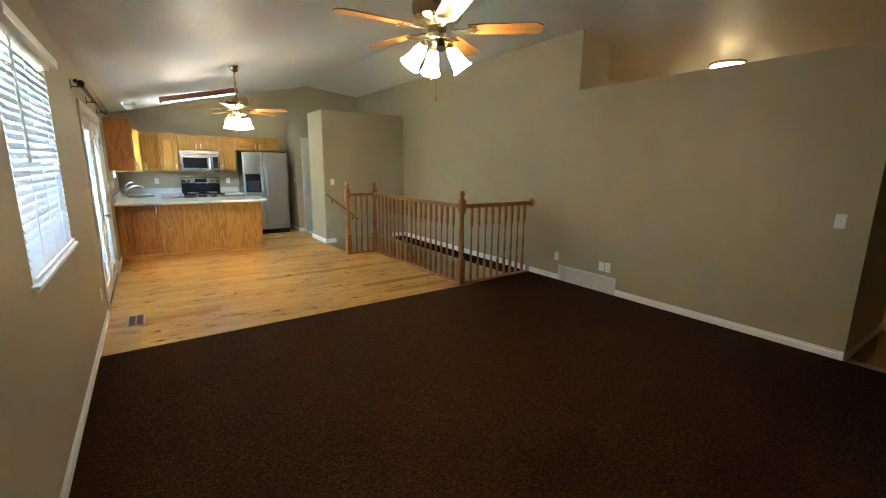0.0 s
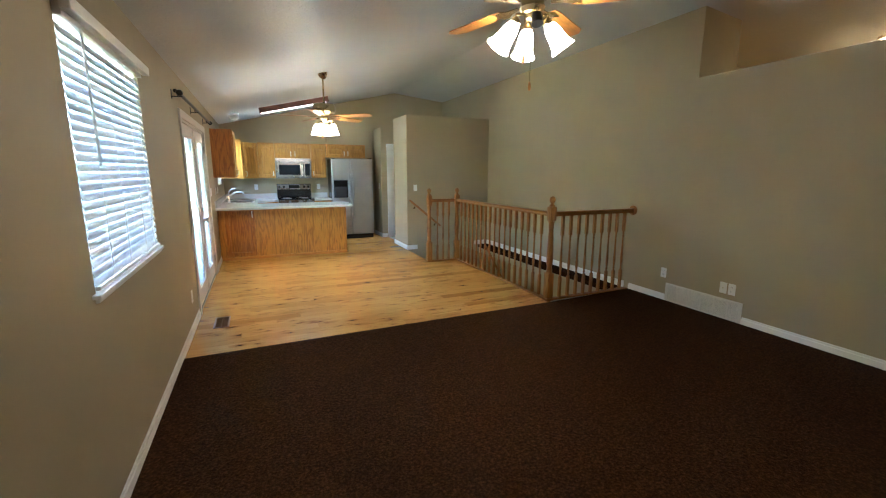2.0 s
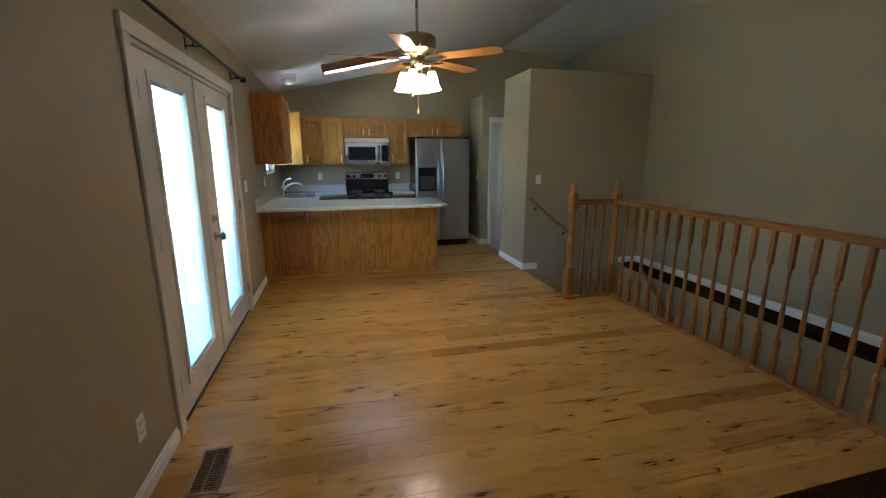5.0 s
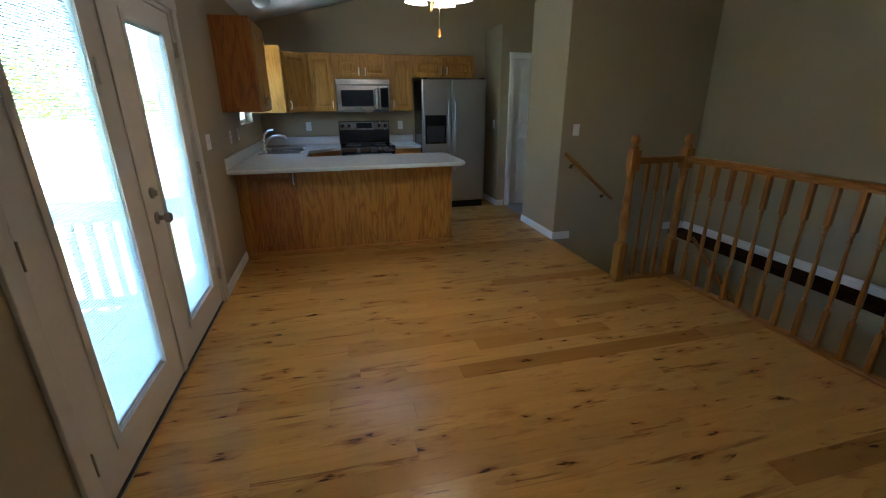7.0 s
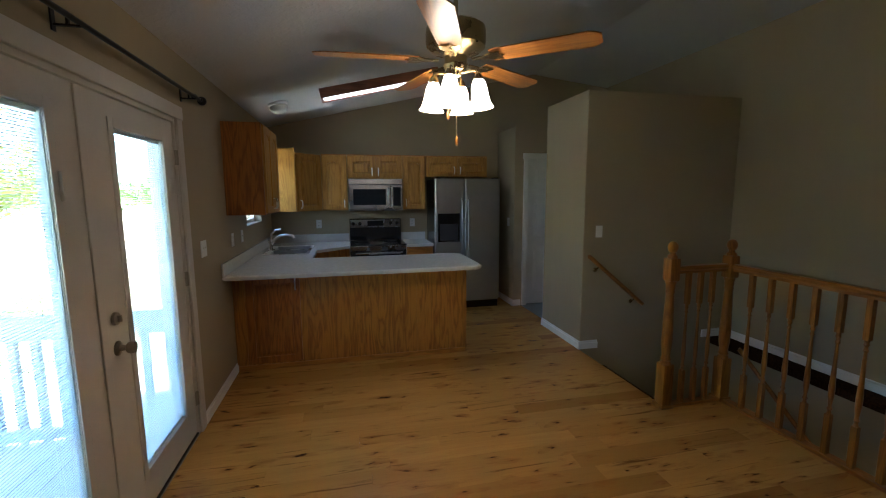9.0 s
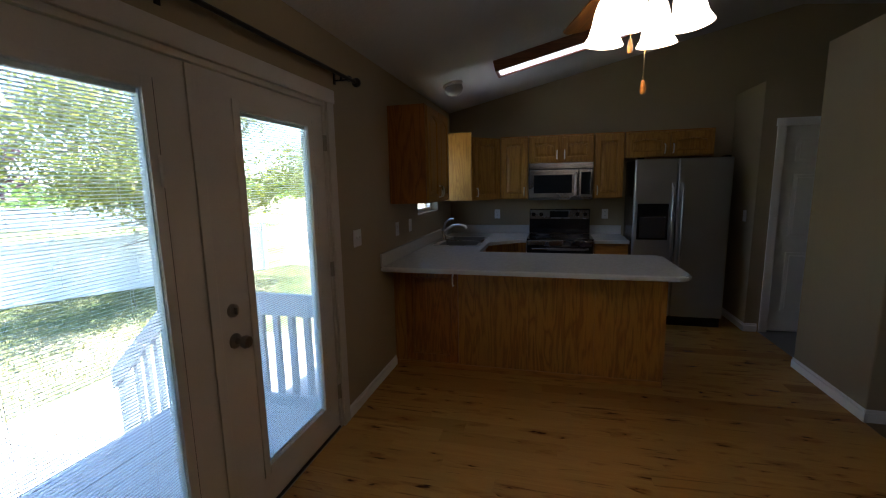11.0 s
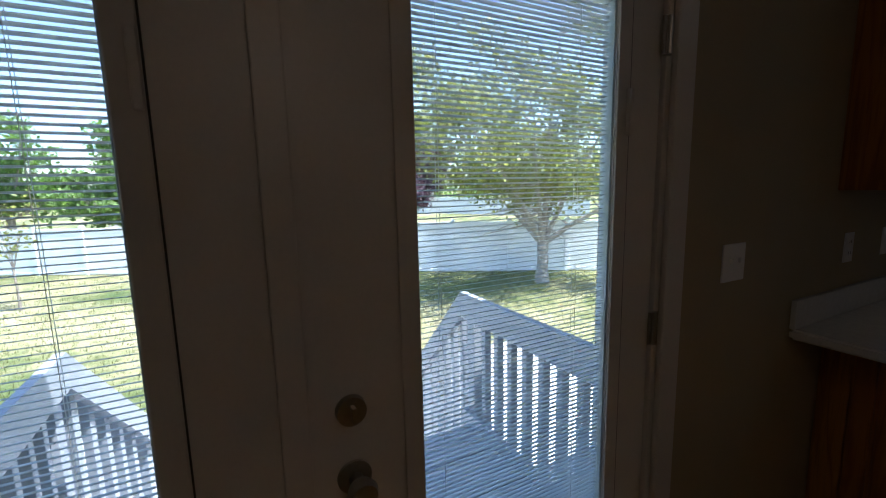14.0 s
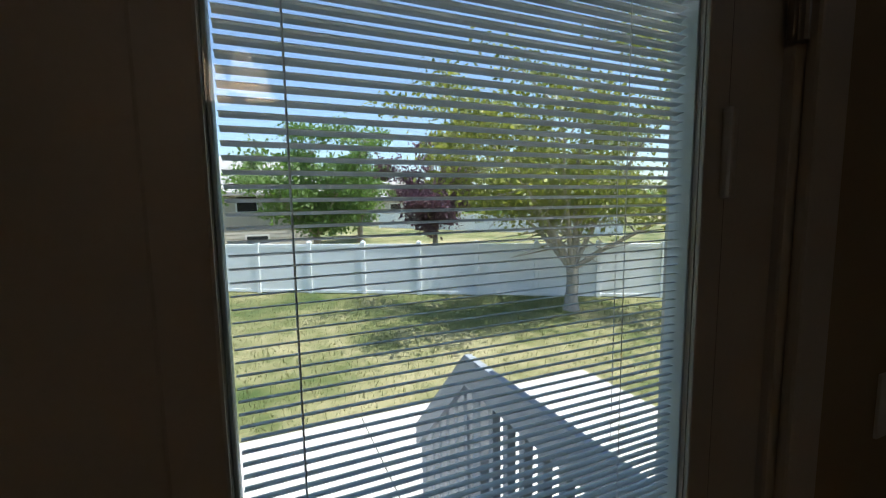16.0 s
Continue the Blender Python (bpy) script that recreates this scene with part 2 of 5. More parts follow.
def carpet_mat():
    n = Nodes("carpet_pile")
    v = n.coords((1, 1, 1))
    tuft, fine, worn = n.noise(v, 66, 4, 0.7), n.noise(v, 240, 2, 0.7), n.noise(v, 2.2, 3, 0.6)
    col = n.ramp(tuft, [(0.30, (0.0085, 0.0034, 0.0011)), (0.5, (0.031, 0.0130, 0.0044)), (0.72, (0.080, 0.0350, 0.0130))])
    col = n.mix(n.math("MULTIPLY", worn, 0.35), col, (0.027, 0.0102, 0.0033))
    n.bump(n.math("ADD", n.math("MULTIPLY", tuft, 1.0), n.math("MULTIPLY", fine, 0.4)), 0.9, 0.012)
    return n.done(col, 1.0, 0.0, 0.05)


def wall_mat(name, col, texture=0.25):
    """Rolled paint over orange-peel plaster."""
    n = Nodes(name)
    v = n.coords((1, 1, 1))
    peel, cloud = n.noise(v, 95, 3, 0.55), n.noise(v, 1.1, 4, 0.6)
    n.bump(peel, texture, 0.0025)
    return n.done(n.ramp(cloud, [(0.3, tuple(c * 0.95 for c in col)), (0.7, tuple(c * 1.04 for c in col))]), 0.62, 0.0, 0.35)


def ceiling_mat():
    n = Nodes("knockdown_ceiling")
    v = n.coords((1, 1, 1))
    splat, fine, cloud = n.noise(v, 22, 4, 0.55, 0.6), n.noise(v, 120, 2), n.noise(v, 0.8, 3)
    n.bump(n.math("ADD", n.ramp(splat, [(0.42, (0, 0, 0)), (0.58, (1, 1, 1))]), n.math("MULTIPLY", fine, 0.3)), 0.35, 0.004)
    return n.done(n.ramp(cloud, [(0.3, (0.51, 0.50, 0.475)), (0.7, (0.56, 0.55, 0.525))]), 0.52, 0.0, 0.4)


def glow(name, col, strength):
    n = Nodes(name)
    n.p.inputs["Emission Color"].default_value = (*col, 1)
    n.p.inputs["Emission Strength"].default_value = strength
    return n.done(tuple(min(1, c) for c in col), 0.35)


def clear_glass(name="clear_glass"):
    n = Nodes(name)
    t, g, f, mx = (n.add(k) for k in ("ShaderNodeBsdfTransparent", "ShaderNodeBsdfGlossy", "ShaderNodeLayerWeight", "ShaderNodeMixShader"))
    t.inputs[0].default_value = (0.95, 0.97, 0.965, 1)
    g.inputs["Roughness"].default_value = 0.01
    f.inputs["Blend"].default_value = 0.5
    n.link(n.math("ADD", n.math("MULTIPLY", n.math("POWER", f.outputs["Facing"], 5.0), 0.6), 0.04), mx.inputs[0])
    n.link(t.outputs[0], mx.inputs[1])
    n.link(g.outputs[0], mx.inputs[2])
    n.link(mx.outputs[0], n.t.nodes["Material Output"].inputs[0])
    return n.m


def translucent(name, col, through_col, share_through=0.35, rough=0.5):
    n = Nodes(name)
    t, mx = n.add("ShaderNodeBsdfTranslucent"), n.add("ShaderNodeMixShader")
    v = n.coords((1, 1, 1))
    c = n.ramp(n.noise(v, 9, 3), [(0.3, tuple(x * 0.8 for x in col)), (0.7, col)])
    n.done(c, rough)
    t.inputs[0].default_value = (*through_col, 1)
    mx.inputs[0].default_value = share_through
    n.link(n.p.outputs[0], mx.inputs[1])
    n.link(t.outputs[0], mx.inputs[2])
    n.link(mx.outputs[0], n.t.nodes["Material Output"].inputs[0])
    return n.m


def leaf_mat(name, a, b, through):
    n = Nodes(name)
    geo = n.add("ShaderNodeNewGeometry")
    col = n.ramp(geo.outputs["Random Per Island"], [(0.0, a), (0.6, tuple((p + q) / 2 for p, q in zip(a, b))), (1.0, b)])
    n.done(col, 0.5, 0.0, 0.3)
    t, mx = n.add("ShaderNodeBsdfTranslucent"), n.add("ShaderNodeMixShader")
    n.link(n.mix(1.0, col, through, "MULTIPLY"), t.inputs[0])
    mx.inputs[0].default_value = 0.4
    n.link(n.p.outputs[0], mx.inputs[1])
    n.link(t.outputs[0], mx.inputs[2])
    n.link(mx.outputs[0], n.t.nodes["Material Output"].inputs[0])
    return n.m


def lawn_mat():
    n = Nodes("lawn_ground")
    geo = n.add("ShaderNodeNewGeometry")
    v = geo.outputs["Position"]
    patch, mid, fine = n.noise(v, 0.35, 4, 0.6), n.noise(v, 2.5, 4, 0.65), n.noise(v, 30, 3, 0.7)
    f = n.math("ADD", n.math("MULTIPLY", patch, 0.55), n.math("ADD", n.math("MULTIPLY", mid, 0.3), n.math("MULTIPLY", fine, 0.15)))
    col = n.ramp(f, [(0.38, (0.06, 0.095, 0.025)), (0.46, (0.135, 0.15, 0.052)), (0.53, (0.265, 0.245, 0.115)), (0.64, (0.40, 0.345, 0.195))])
    n.bump(fine, 0.8, 0.03)
    return n.done(col, 0.9, 0.0, 0.2)


WALL = wall_mat("taupe_wall_paint", (0.345, 0.280, 0.174))
CEIL = ceiling_mat()
TRIM = plain("white_trim_paint", (0.80, 0.79, 0.77), 0.35, vary=0.05)
DOORPAINT = plain("ivory_door_paint", (0.56, 0.52, 0.465), 0.4, vary=0.05)
PLANK = plank_mat()
CARPET = carpet_mat()
OAK_Z = oak("cabinet_oak_upright", (0.19, 0.066, 0.008), (0.385, 0.165, 0.021), "z", grain=0.85)
OAK_UP = oak("cabinet_oak_golden", (0.22, 0.085, 0.011), (0.40, 0.195, 0.030), "z", grain=0.6)
OAK_RED = oak("cabinet_oak_reddish", (0.17, 0.050, 0.006), (0.33, 0.120, 0.014), "z", grain=0.9)
OAK_X = oak("cabinet_oak_level", (0.21, 0.072, 0.009), (0.42, 0.175, 0.024), "x")
RAIL_Z = oak("railing_oak_upright", (0.150, 0.050, 0.0055), (0.295, 0.120, 0.0125), "z", 0.3)
RAIL_X = oak("railing_oak_across", (0.150, 0.050, 0.0055), (0.295, 0.120, 0.0125), "x", 0.3)
RAIL_Y = oak("railing_oak_along", (0.150, 0.050, 0.0055), (0.295, 0.120, 0.0125), "y", 0.3)
BLADE = oak("fan_blade_oak", (0.20, 0.065, 0.010), (0.42, 0.17, 0.030), "x", 0.3)
CHERRY = oak("lamp_frame_wood", (0.13, 0.045, 0.018), (0.24, 0.085, 0.035), "x", 0.4)
COUNTER = plain("white_laminate", (0.57, 0.555, 0.52), 0.20, vary=0.08, scale=40, bump=0.02, fine=260)
STEEL = plain("brushed_steel", (0.23, 0.235, 0.25), 0.27, 1.0, 0.08, 3.0, 0.02, 400)
FRIDGE_STEEL = plain("satin_steel", (0.44, 0.455, 0.475), 0.36, 1.0, 0.08, 3.0, 0.02, 400)
CHROME = plain("chrome", (0.70, 0.69, 0.67), 0.28, 1.0, 0.04)
PEWTER = plain("pewter_metal", (0.33, 0.30, 0.26), 0.32, 1.0, 0.12)
BRONZE = plain("antique_brass", (0.40, 0.31, 0.16), 0.27, 1.0, 0.15)
BLACKMETAL = plain("black_iron", (0.012, 0.011, 0.010), 0.35, 0.3)
BLACK = plain("black_enamel", (0.010, 0.010, 0.011), 0.16, vary=0.2)
DARKGLASS = plain("dark_oven_glass", (0.016, 0.017, 0.019), 0.06, vary=0.1, bump=0.0)
DARKPLASTIC = plain("dark_plastic", (0.030, 0.030, 0.032), 0.4)
PLATE = plain("white_plastic_plate", (0.74, 0.73, 0.70), 0.35, vary=0.04)
SLOT = plain("outlet_slot_shadow", (0.05, 0.05, 0.05), 0.6)
VENTMETAL = plain("vent_enamel", (0.66, 0.63, 0.57), 0.4, vary=0.06)
BROWNVENT = plain("brown_register", (0.19, 0.11, 0.055), 0.45)
GLASS = clear_glass()
SLATMAT = translucent("white_blind_slat", (0.62, 0.67, 0.73), (0.74, 0.88, 1.0), 0.01)
MINISLAT = plain("grey_white_mini_slat", (0.55, 0.60, 0.585), 0.45, vary=0.04)
CHANNEL = plain("pale_blind_channel", (0.50, 0.57, 0.59), 0.45, vary=0.05)
# weatherstrip, and the painted shade of the gap beside the glazing
GASKET_GAP = plain("dark_weatherstrip_and_gap", (0.03, 0.028, 0.025), 0.7)
SHADE = glow("frosted_lamp_glass", (1.0, 0.80, 0.54), 1.15)
BULB = glow("bulb_glass", (1.0, 0.83, 0.60), 3.6)
TUBE = glow("fluorescent_diffuser", (0.90, 0.97, 1.0), 0.28)
BOWLGLOW = glow("entry_bowl_glass", (1.0, 0.66, 0.28), 1.05)
FROST = plain("milk_glass", (0.52, 0.52, 0.51), 0.25, vary=0.03)
TILE = plain("hall_vinyl", (0.20, 0.20, 0.19), 0.4)
CONCRETE = plain("patio_concrete", (0.60, 0.57, 0.52), 0.8, vary=0.10, scale=1.2, bump=0.3, fine=90)
DECKPAINT = plain("grey_deck_paint", (0.34, 0.36, 0.385), 0.5, vary=0.10, scale=5, bump=0.15)
VINYL = plain("white_vinyl_fence", (0.82, 0.84, 0.85), 0.4, vary=0.04)
BARK = plain("pale_bark", (0.30, 0.25, 0.20), 0.85, vary=0.35, scale=14, bump=0.6, fine=60)
LAWN = lawn_mat()
SIDING = plain("pale_house_siding", (0.50, 0.46, 0.40), 0.7, vary=0.06)
PALE_SHINGLE = plain("pale_roof_shingle", (0.36, 0.34, 0.32), 0.9, vary=0.15, scale=8, bump=0.3)
SHINGLE = plain("grey_roof_shingle", (0.21, 0.19, 0.18), 0.9, vary=0.25, scale=8, bump=0.3)

# ---- plan: left wall x = 0, right wall x = W, carpet ends at y = 4 to 4.2, kitchen wall y = BY ----
W, BY, SOUTH, EAST = 5.02, 10.45, -2.2, 7.95
RIDGE_X, RIDGE_Z, LEFT_Z, FALL = 3.78, 3.325, 2.45, 0.1085
GROUND = -0.85


def ceil_z(x):
    return LEFT_Z + (RIDGE_Z - LEFT_Z) / RIDGE_X * x if x < RIDGE_X else RIDGE_Z - FALL * (x - RIDGE_X)


WIN = (2.54, 3.785, 0.985, 2.16)          # slatted window: y0, y1, z0, z1
DOOR = (5.36, 7.30, 0.0, 2.04)          # doorway for the pair of glazed doors
SINKWIN = (9.02, 9.78, 1.255, 2.02)
tagged(obj("wall_west", cells([-0.16, 0], [SOUTH - 0.12, WIN[0], WIN[1], DOOR[0], DOOR[1], SINKWIN[0], SINKWIN[1], BY + 0.12],
                              [GROUND - 0.1, 0, WIN[2], SINKWIN[2], SINKWIN[3], DOOR[3], WIN[3], LEFT_Z],
                              [(-1, 1, WIN[0], WIN[1], WIN[2], WIN[3]), (-1, 1, DOOR[0], DOOR[1], 0, DOOR[3]), (-1, 1, *SINKWIN)]), WALL),
       "taupe painted wall with window and patio doorway", "wall", kind="structure")
PANTRY_Y, PANTRY_X = 9.78, 3.24
tagged(obj("wall_north", X(None, [(0, -0.25), (EAST, -0.25), (EAST, ceil_z(EAST)), (RIDGE_X, RIDGE_Z), (0, LEFT_Z)], Matrix.Translation((0, BY, 0)) @ ALONG_Y, 0.12), WALL),
       "taupe painted kitchen end wall under the vault", "wall", kind="structure")
tagged(obj("wall_south", X(None, [(0, -0.25), (EAST, -0.25), (EAST, ceil_z(EAST)), (RIDGE_X, RIDGE_Z), (0, LEFT_Z)], Matrix.Translation((0, SOUTH - 0.12, 0)) @ ALONG_Y, 0.12), WALL),
       "taupe painted wall behind the living room", "wall", kind="structure")
SHELF_Z, SHELF_Y, END_Y = 2.49, 3.60, 0.765
RET_X = 5.60
RZ = ceil_z(W)
tagged(obj("wall_east", cells([W, W + 0.12], [SOUTH, -0.55, END_Y, SHELF_Y, BY], [-2.6, 0, 2.15, SHELF_Z, RZ],
                              [(0, 9, -0.55, END_Y, 0, 2.15), (0, 9, SOUTH, SHELF_Y, SHELF_Z, 9)]), WALL),
       "long taupe wall, cut low along the open entry", "wall", kind="structure")
bm = X(None, [(W + 0.12, -0.25), (RET_X, -0.25), (RET_X, ceil_z(RET_X) + 0.01), (W + 0.12, ceil_z(W + 0.12) + 0.01)], Matrix.Translation((0, SHELF_Y, 0)) @ ALONG_Y, 1.02)
X(bm, [(RET_X, -0.25), (EAST, -0.25), (EAST, ceil_z(EAST) + 0.01), (RET_X, ceil_z(RET_X) + 0.01)], Matrix.Translation((0, SHELF_Y + 0.9, 0)) @ ALONG_Y, 0.12)
tagged(obj("wall_shelf_return", bm, WALL), "taupe return wall above the open entry", "wall", kind="structure")
tagged(obj("wall_far_east", B(None, EAST, EAST + 0.12, SOUTH, BY, -0.25, ceil_z(EAST) + 0.03), WALL), "taupe wall at the end of the hall", "wall", kind="structure")
tagged(obj("wall_hall", B(None, W + 0.12, 6.35, END_Y, END_Y + 0.12, 0, SHELF_Z - 0.06), WALL), "taupe wall along the side hall", "wall", kind="structure")
# closet block and pantry block, lower than the vault
BX, BY0, BY1, BZ = 3.26, 8.06, 8.90, 2.54
tagged(obj("wall_closet", B(None, BX, W, BY0, BY1, -2.6, BZ, 0.012), WALL), "taupe closet block with rounded corners, open above", "wall", kind="structure")
PD = (3.43, 4.19, 2.04)
tagged(obj("wall_pantry", cells([PANTRY_X, PD[0], PD[1], W], [PANTRY_Y, PANTRY_Y + 0.12, BY], [0, PD[2], 2.46],
                                [(PD[0], PD[1], PANTRY_Y - 1, PANTRY_Y + 0.12, 0, PD[2])]), WALL),
       "taupe pantry block with a door opening", "wall", kind="structure")

tagged(obj("ceiling", X(None, [(-0.16, ceil_z(-0.16)), (RIDGE_X, RIDGE_Z), (EAST + 0.12, ceil_z(EAST + 0.12)), (EAST + 0.12, ceil_z(EAST) + 0.14), (RIDGE_X, RIDGE_Z + 0.14), (-0.16, LEFT_Z + 0.11)],
                        Matrix.Translation((0, SOUTH - 0.12, 0)) @ ALONG_Y, BY - SOUTH + 0.24), CEIL), "white textured vaulted ceiling", "ceiling", kind="structure")
tagged(obj("roof", X(None, [(-0.78, 2.36), (RIDGE_X, 3.55), (EAST + 0.8, 2.95), (EAST + 0.8, 3.1), (RIDGE_X, 3.72), (-0.78, 2.52)],
                     Matrix.Translation((0, SOUTH - 0.5, 0)) @ ALONG_Y, BY - SOUTH + 1.0), SHINGLE), "shingled roof with an overhanging eave", "roof", kind="structure")

# stairwell: first flight leaves the landing at BX towards +x, second turns back along -y
WELL_X, LEDGE_X, RAIL_Y0, RAIL_Y1 = 3.80, 4.83, 4.33, 6.90
tagged(obj("floor", cells([0, BX, WELL_X, LEDGE_X + 0.02, W], [SOUTH, RAIL_Y0, RAIL_Y1, BY0, BY], [-0.25, -0.014],
                          [(WELL_X, LEDGE_X + 0.02, RAIL_Y0, RAIL_Y1, -1, 1), (BX, LEDGE_X + 0.02, RAIL_Y1, BY0, -1, 1)]), CONCRETE), "subfloor slab under the boards and carpet", "floor", kind="structure")
tagged(obj("floor_hall", B(None, W, EAST, SOUTH, BY, -0.25, -0.004), PLANK), "wood floor of the side hall", "floor", kind="structure")
tagged(obj("floor_back_hall", B(None, 3.36, W, BY1, BY, -0.013, -0.003), TILE), "grey vinyl floor in the back hall", "floor", kind="structure")
# carpet with a soft rolled edge
cb = X(None, [(0.0, SOUTH), (W, SOUTH), (W, 4.29), (3.70, 4.215), (0.0, 4.150)], Matrix.Translation((0, 0, -0.013)), 0.024)
bmesh.ops.bevel(cb, geom=[e for e in cb.edges if all(v.co.z > 0.005 for v in e.verts)], offset=0.010, segments=3, affect="EDGES")
tagged(obj("carpet", cb, CARPET), "dark chocolate-brown textured wall-to-wall carpet", "carpet", kind="structure")
lb = B(None, LEDGE_X - 0.012, W, RAIL_Y0 + 0.06, BY0, -0.06, 0.008, 0.008)
tagged(obj("ledge_carpet", lb, CARPET), "dark brown carpeted ledge beside the stairwell", "carpet", kind="structure")
tagged(obj("wall_ledge", B(None, LEDGE_X, W, RAIL_Y0, BY0, -2.6, -0.061), WALL), "taupe wall below the stairwell ledge", "wall", kind="structure")
tagged(obj("wall_stairwell", B(None, WELL_X - 0.1, WELL_X - 0.003, RAIL_Y0, RAIL_Y1, -2.6, -0.26), WALL), "taupe wall of the stairwell under the floor", "wall", kind="structure")
tagged(obj("wall_stairwell_end", B(None, WELL_X, LEDGE_X, RAIL_Y0 - 0.1, RAIL_Y0, -2.6, -0.26), WALL), "taupe end wall of the stairwell", "wall", kind="structure")
tagged(obj("floor_basement", B(None, BX - 0.4, W, 4.1, BY0, -2.72, -2.62), CARPET), "dark carpeted lower floor", "floor", kind="structure")
stair = thing("staircase", "dark brown carpeted stairs that turn at a landing", "stairs", kind="structure")
for i in range(4):
    z = -0.19 * (i + 1)
    x0 = BX + 0.04 + 0.235 * i
    part("step", B(None, x0, x0 + 0.25 if i < 3 else LEDGE_X, RAIL_Y1 + 0.02, BY0 - 0.004, z - 0.19, z, 0.012), CARPET, stair)
for i in range(9):
    z = -0.76 - 0.19 * (i + 1)
    y1 = RAIL_Y1 - 0.25 * i
    part("step", B(None, WELL_X + 0.002, LEDGE_X - 0.002, y1 - 0.265, y1 + 0.015, z - 0.19, z, 0.012), CARPET, stair)


def baseboard(name, x0, x1, y0, y1, z=0.0, h=0.085):
    """A moulded skirting board: a thin board, a stepped top."""
    bm = B(None, x0, x1, y0, y1, z, z + h * 0.72)
    dx, dy = x1 - x0, y1 - y0
    if abs(dx) < abs(dy):
        side = 1 if name.endswith("w") else -1
        bm = B(bm, x0 if side > 0 else x0 + dx * 0.42, x1 - dx * 0.42 if side > 0 else x1, y0, y1, z + h * 0.72, z + h, 0.003, 1)
    else:
        side = 1 if name.endswith("n") else -1
        bm = B(bm, x0, x1, y0 + (dy * 0.42 if side > 0 else 0), y1 - (0 if side > 0 else dy * 0.42), z + h * 0.72, z + h, 0.003, 1)
    return tagged(obj("baseboard", bm, TRIM), "white moulded baseboard", "baseboard", kind="structure")


D = 0.014
baseboard("w", 0.001, D, SOUTH, DOOR[0] - 0.09)
baseboard("w", 0.001, D, DOOR[1] + 0.085, 8.27)
baseboard("e", W - D, W - 0.001, END_Y, 2.856)
baseboard("e", W - D, W - 0.001, 3.741, RAIL_Y0 - 0.05)
baseboard("e", W - D, W - 0.001, RAIL_Y0 + 0.03, BY0 - D, 0.008)
baseboard("n", LEDGE_X - 0.10, W - D, BY0 - D, BY0 - 0.001, 0.008)
baseboard("e", BX - D, BX - 0.001, BY0 - D, BY1)
baseboard("n", BX - D, BX + 0.20, BY0 - D, BY0 - 0.001)
baseboard("n", PANTRY_X - D, PD[0] - 0.08, PANTRY_Y - D, PANTRY_Y - 0.001)
baseboard("e", PANTRY_X - D, PANTRY_X - 0.001, PANTRY_Y - D, BY)
baseboard("s", W + 0.01, 6.35, END_Y - D, END_Y - 0.001)
baseboard("e", EAST - D, EAST - 0.001, SOUTH, SHELF_Y)


# ---- door casings, jambs ----
def casing(name, pieces, label):
    t = thing(name, label, "trim", kind="structure")
    for p in pieces:
        part("casing_board", B(None, *p, 0.005), TRIM if "pantry" in name else DOORPAINT, t)


c0, c1 = DOOR[0], DOOR[1]
casing("trim_patio_door", [(0.001, 0.018, c0 - 0.065, c0 + 0.012, 0, 2.105), (0.001, 0.018, c1 - 0.012, c1 + 0.065, 0, 2.105), (0.001, 0.022, c0 - 0.075, c1 + 0.075, DOOR[3] - 0.005, 2.115),
                           (-0.158, -0.001, c0, c0 + 0.028, 0, DOOR[3]), (-0.158, -0.001, c1 - 0.028, c1, 0, DOOR[3]), (-0.158, -0.001, c0 + 0.028, c1 - 0.028, DOOR[3] - 0.028, DOOR[3])],
       "ivory painted casing round the patio doors")
tagged(obj("door_sill", B(None, -0.17, -0.005, c0 + 0.028, c1 - 0.028, -0.012, 0.012, 0.004), BLACKMETAL), "dark metal sill under the patio doors", "sill", kind="structure")
casing("trim_pantry_door", [(PD[0] - 0.065, PD[0] + 0.008, PANTRY_Y - 0.018, PANTRY_Y - 0.001, 0, 2.10), (PD[1] - 0.008, PD[1] + 0.065, PANTRY_Y - 0.018, PANTRY_Y - 0.001, 0, 2.10),
                            (PD[0] - 0.075, PD[1] + 0.075, PANTRY_Y - 0.021, PANTRY_Y - 0.001, PD[2] - 0.006, 2.11)], "white casing round the pantry door")

# pantry door: six raised panels
pd = thing("door_3", "white six-panel interior door, closed", "door", kind="structure")
part("slab", B(None, PD[0] + 0.004, PD[1] - 0.004, PANTRY_Y + 0.03, PANTRY_Y + 0.065, 0.008, PD[2] - 0.004, 0.002), TRIM, pd)
pw = (PD[1] - PD[0] - 0.36) / 2
for k in range(2):
    x0 = PD[0] + 0.12 + k * (pw + 0.12)
    for z0, z1 in ((0.22, 0.82), (0.98, 1.58), (1.70, 1.92)):
        bm = B(None, x0, x0 + pw, PANTRY_Y + 0.022, PANTRY_Y + 0.031, z0, z1, 0.006)
        part("panel", B(bm, x0 + 0.03, x0 + pw - 0.03, PANTRY_Y + 0.014, PANTRY_Y + 0.026, z0 + 0.03, z1 - 0.03, 0.005), TRIM, pd)
part("door_knob", L(None, [(0.0, 0), (0.02, 0.004), (0.027, 0.018), (0.022, 0.034), (0.012, 0.04), (0.012, 0.055), (0.03, 0.06), (0.03, 0.066), (0, 0.067)],
                    m=pose(PD[1] - 0.07, PANTRY_Y - 0.036, 0.93, -90)), PEWTER, pd, "pewter knob", True)

# ---- glazed patio doors with blinds inside the glass ----
GZ0, GZ1 = 0.208, 1.880
slat_mesh = None


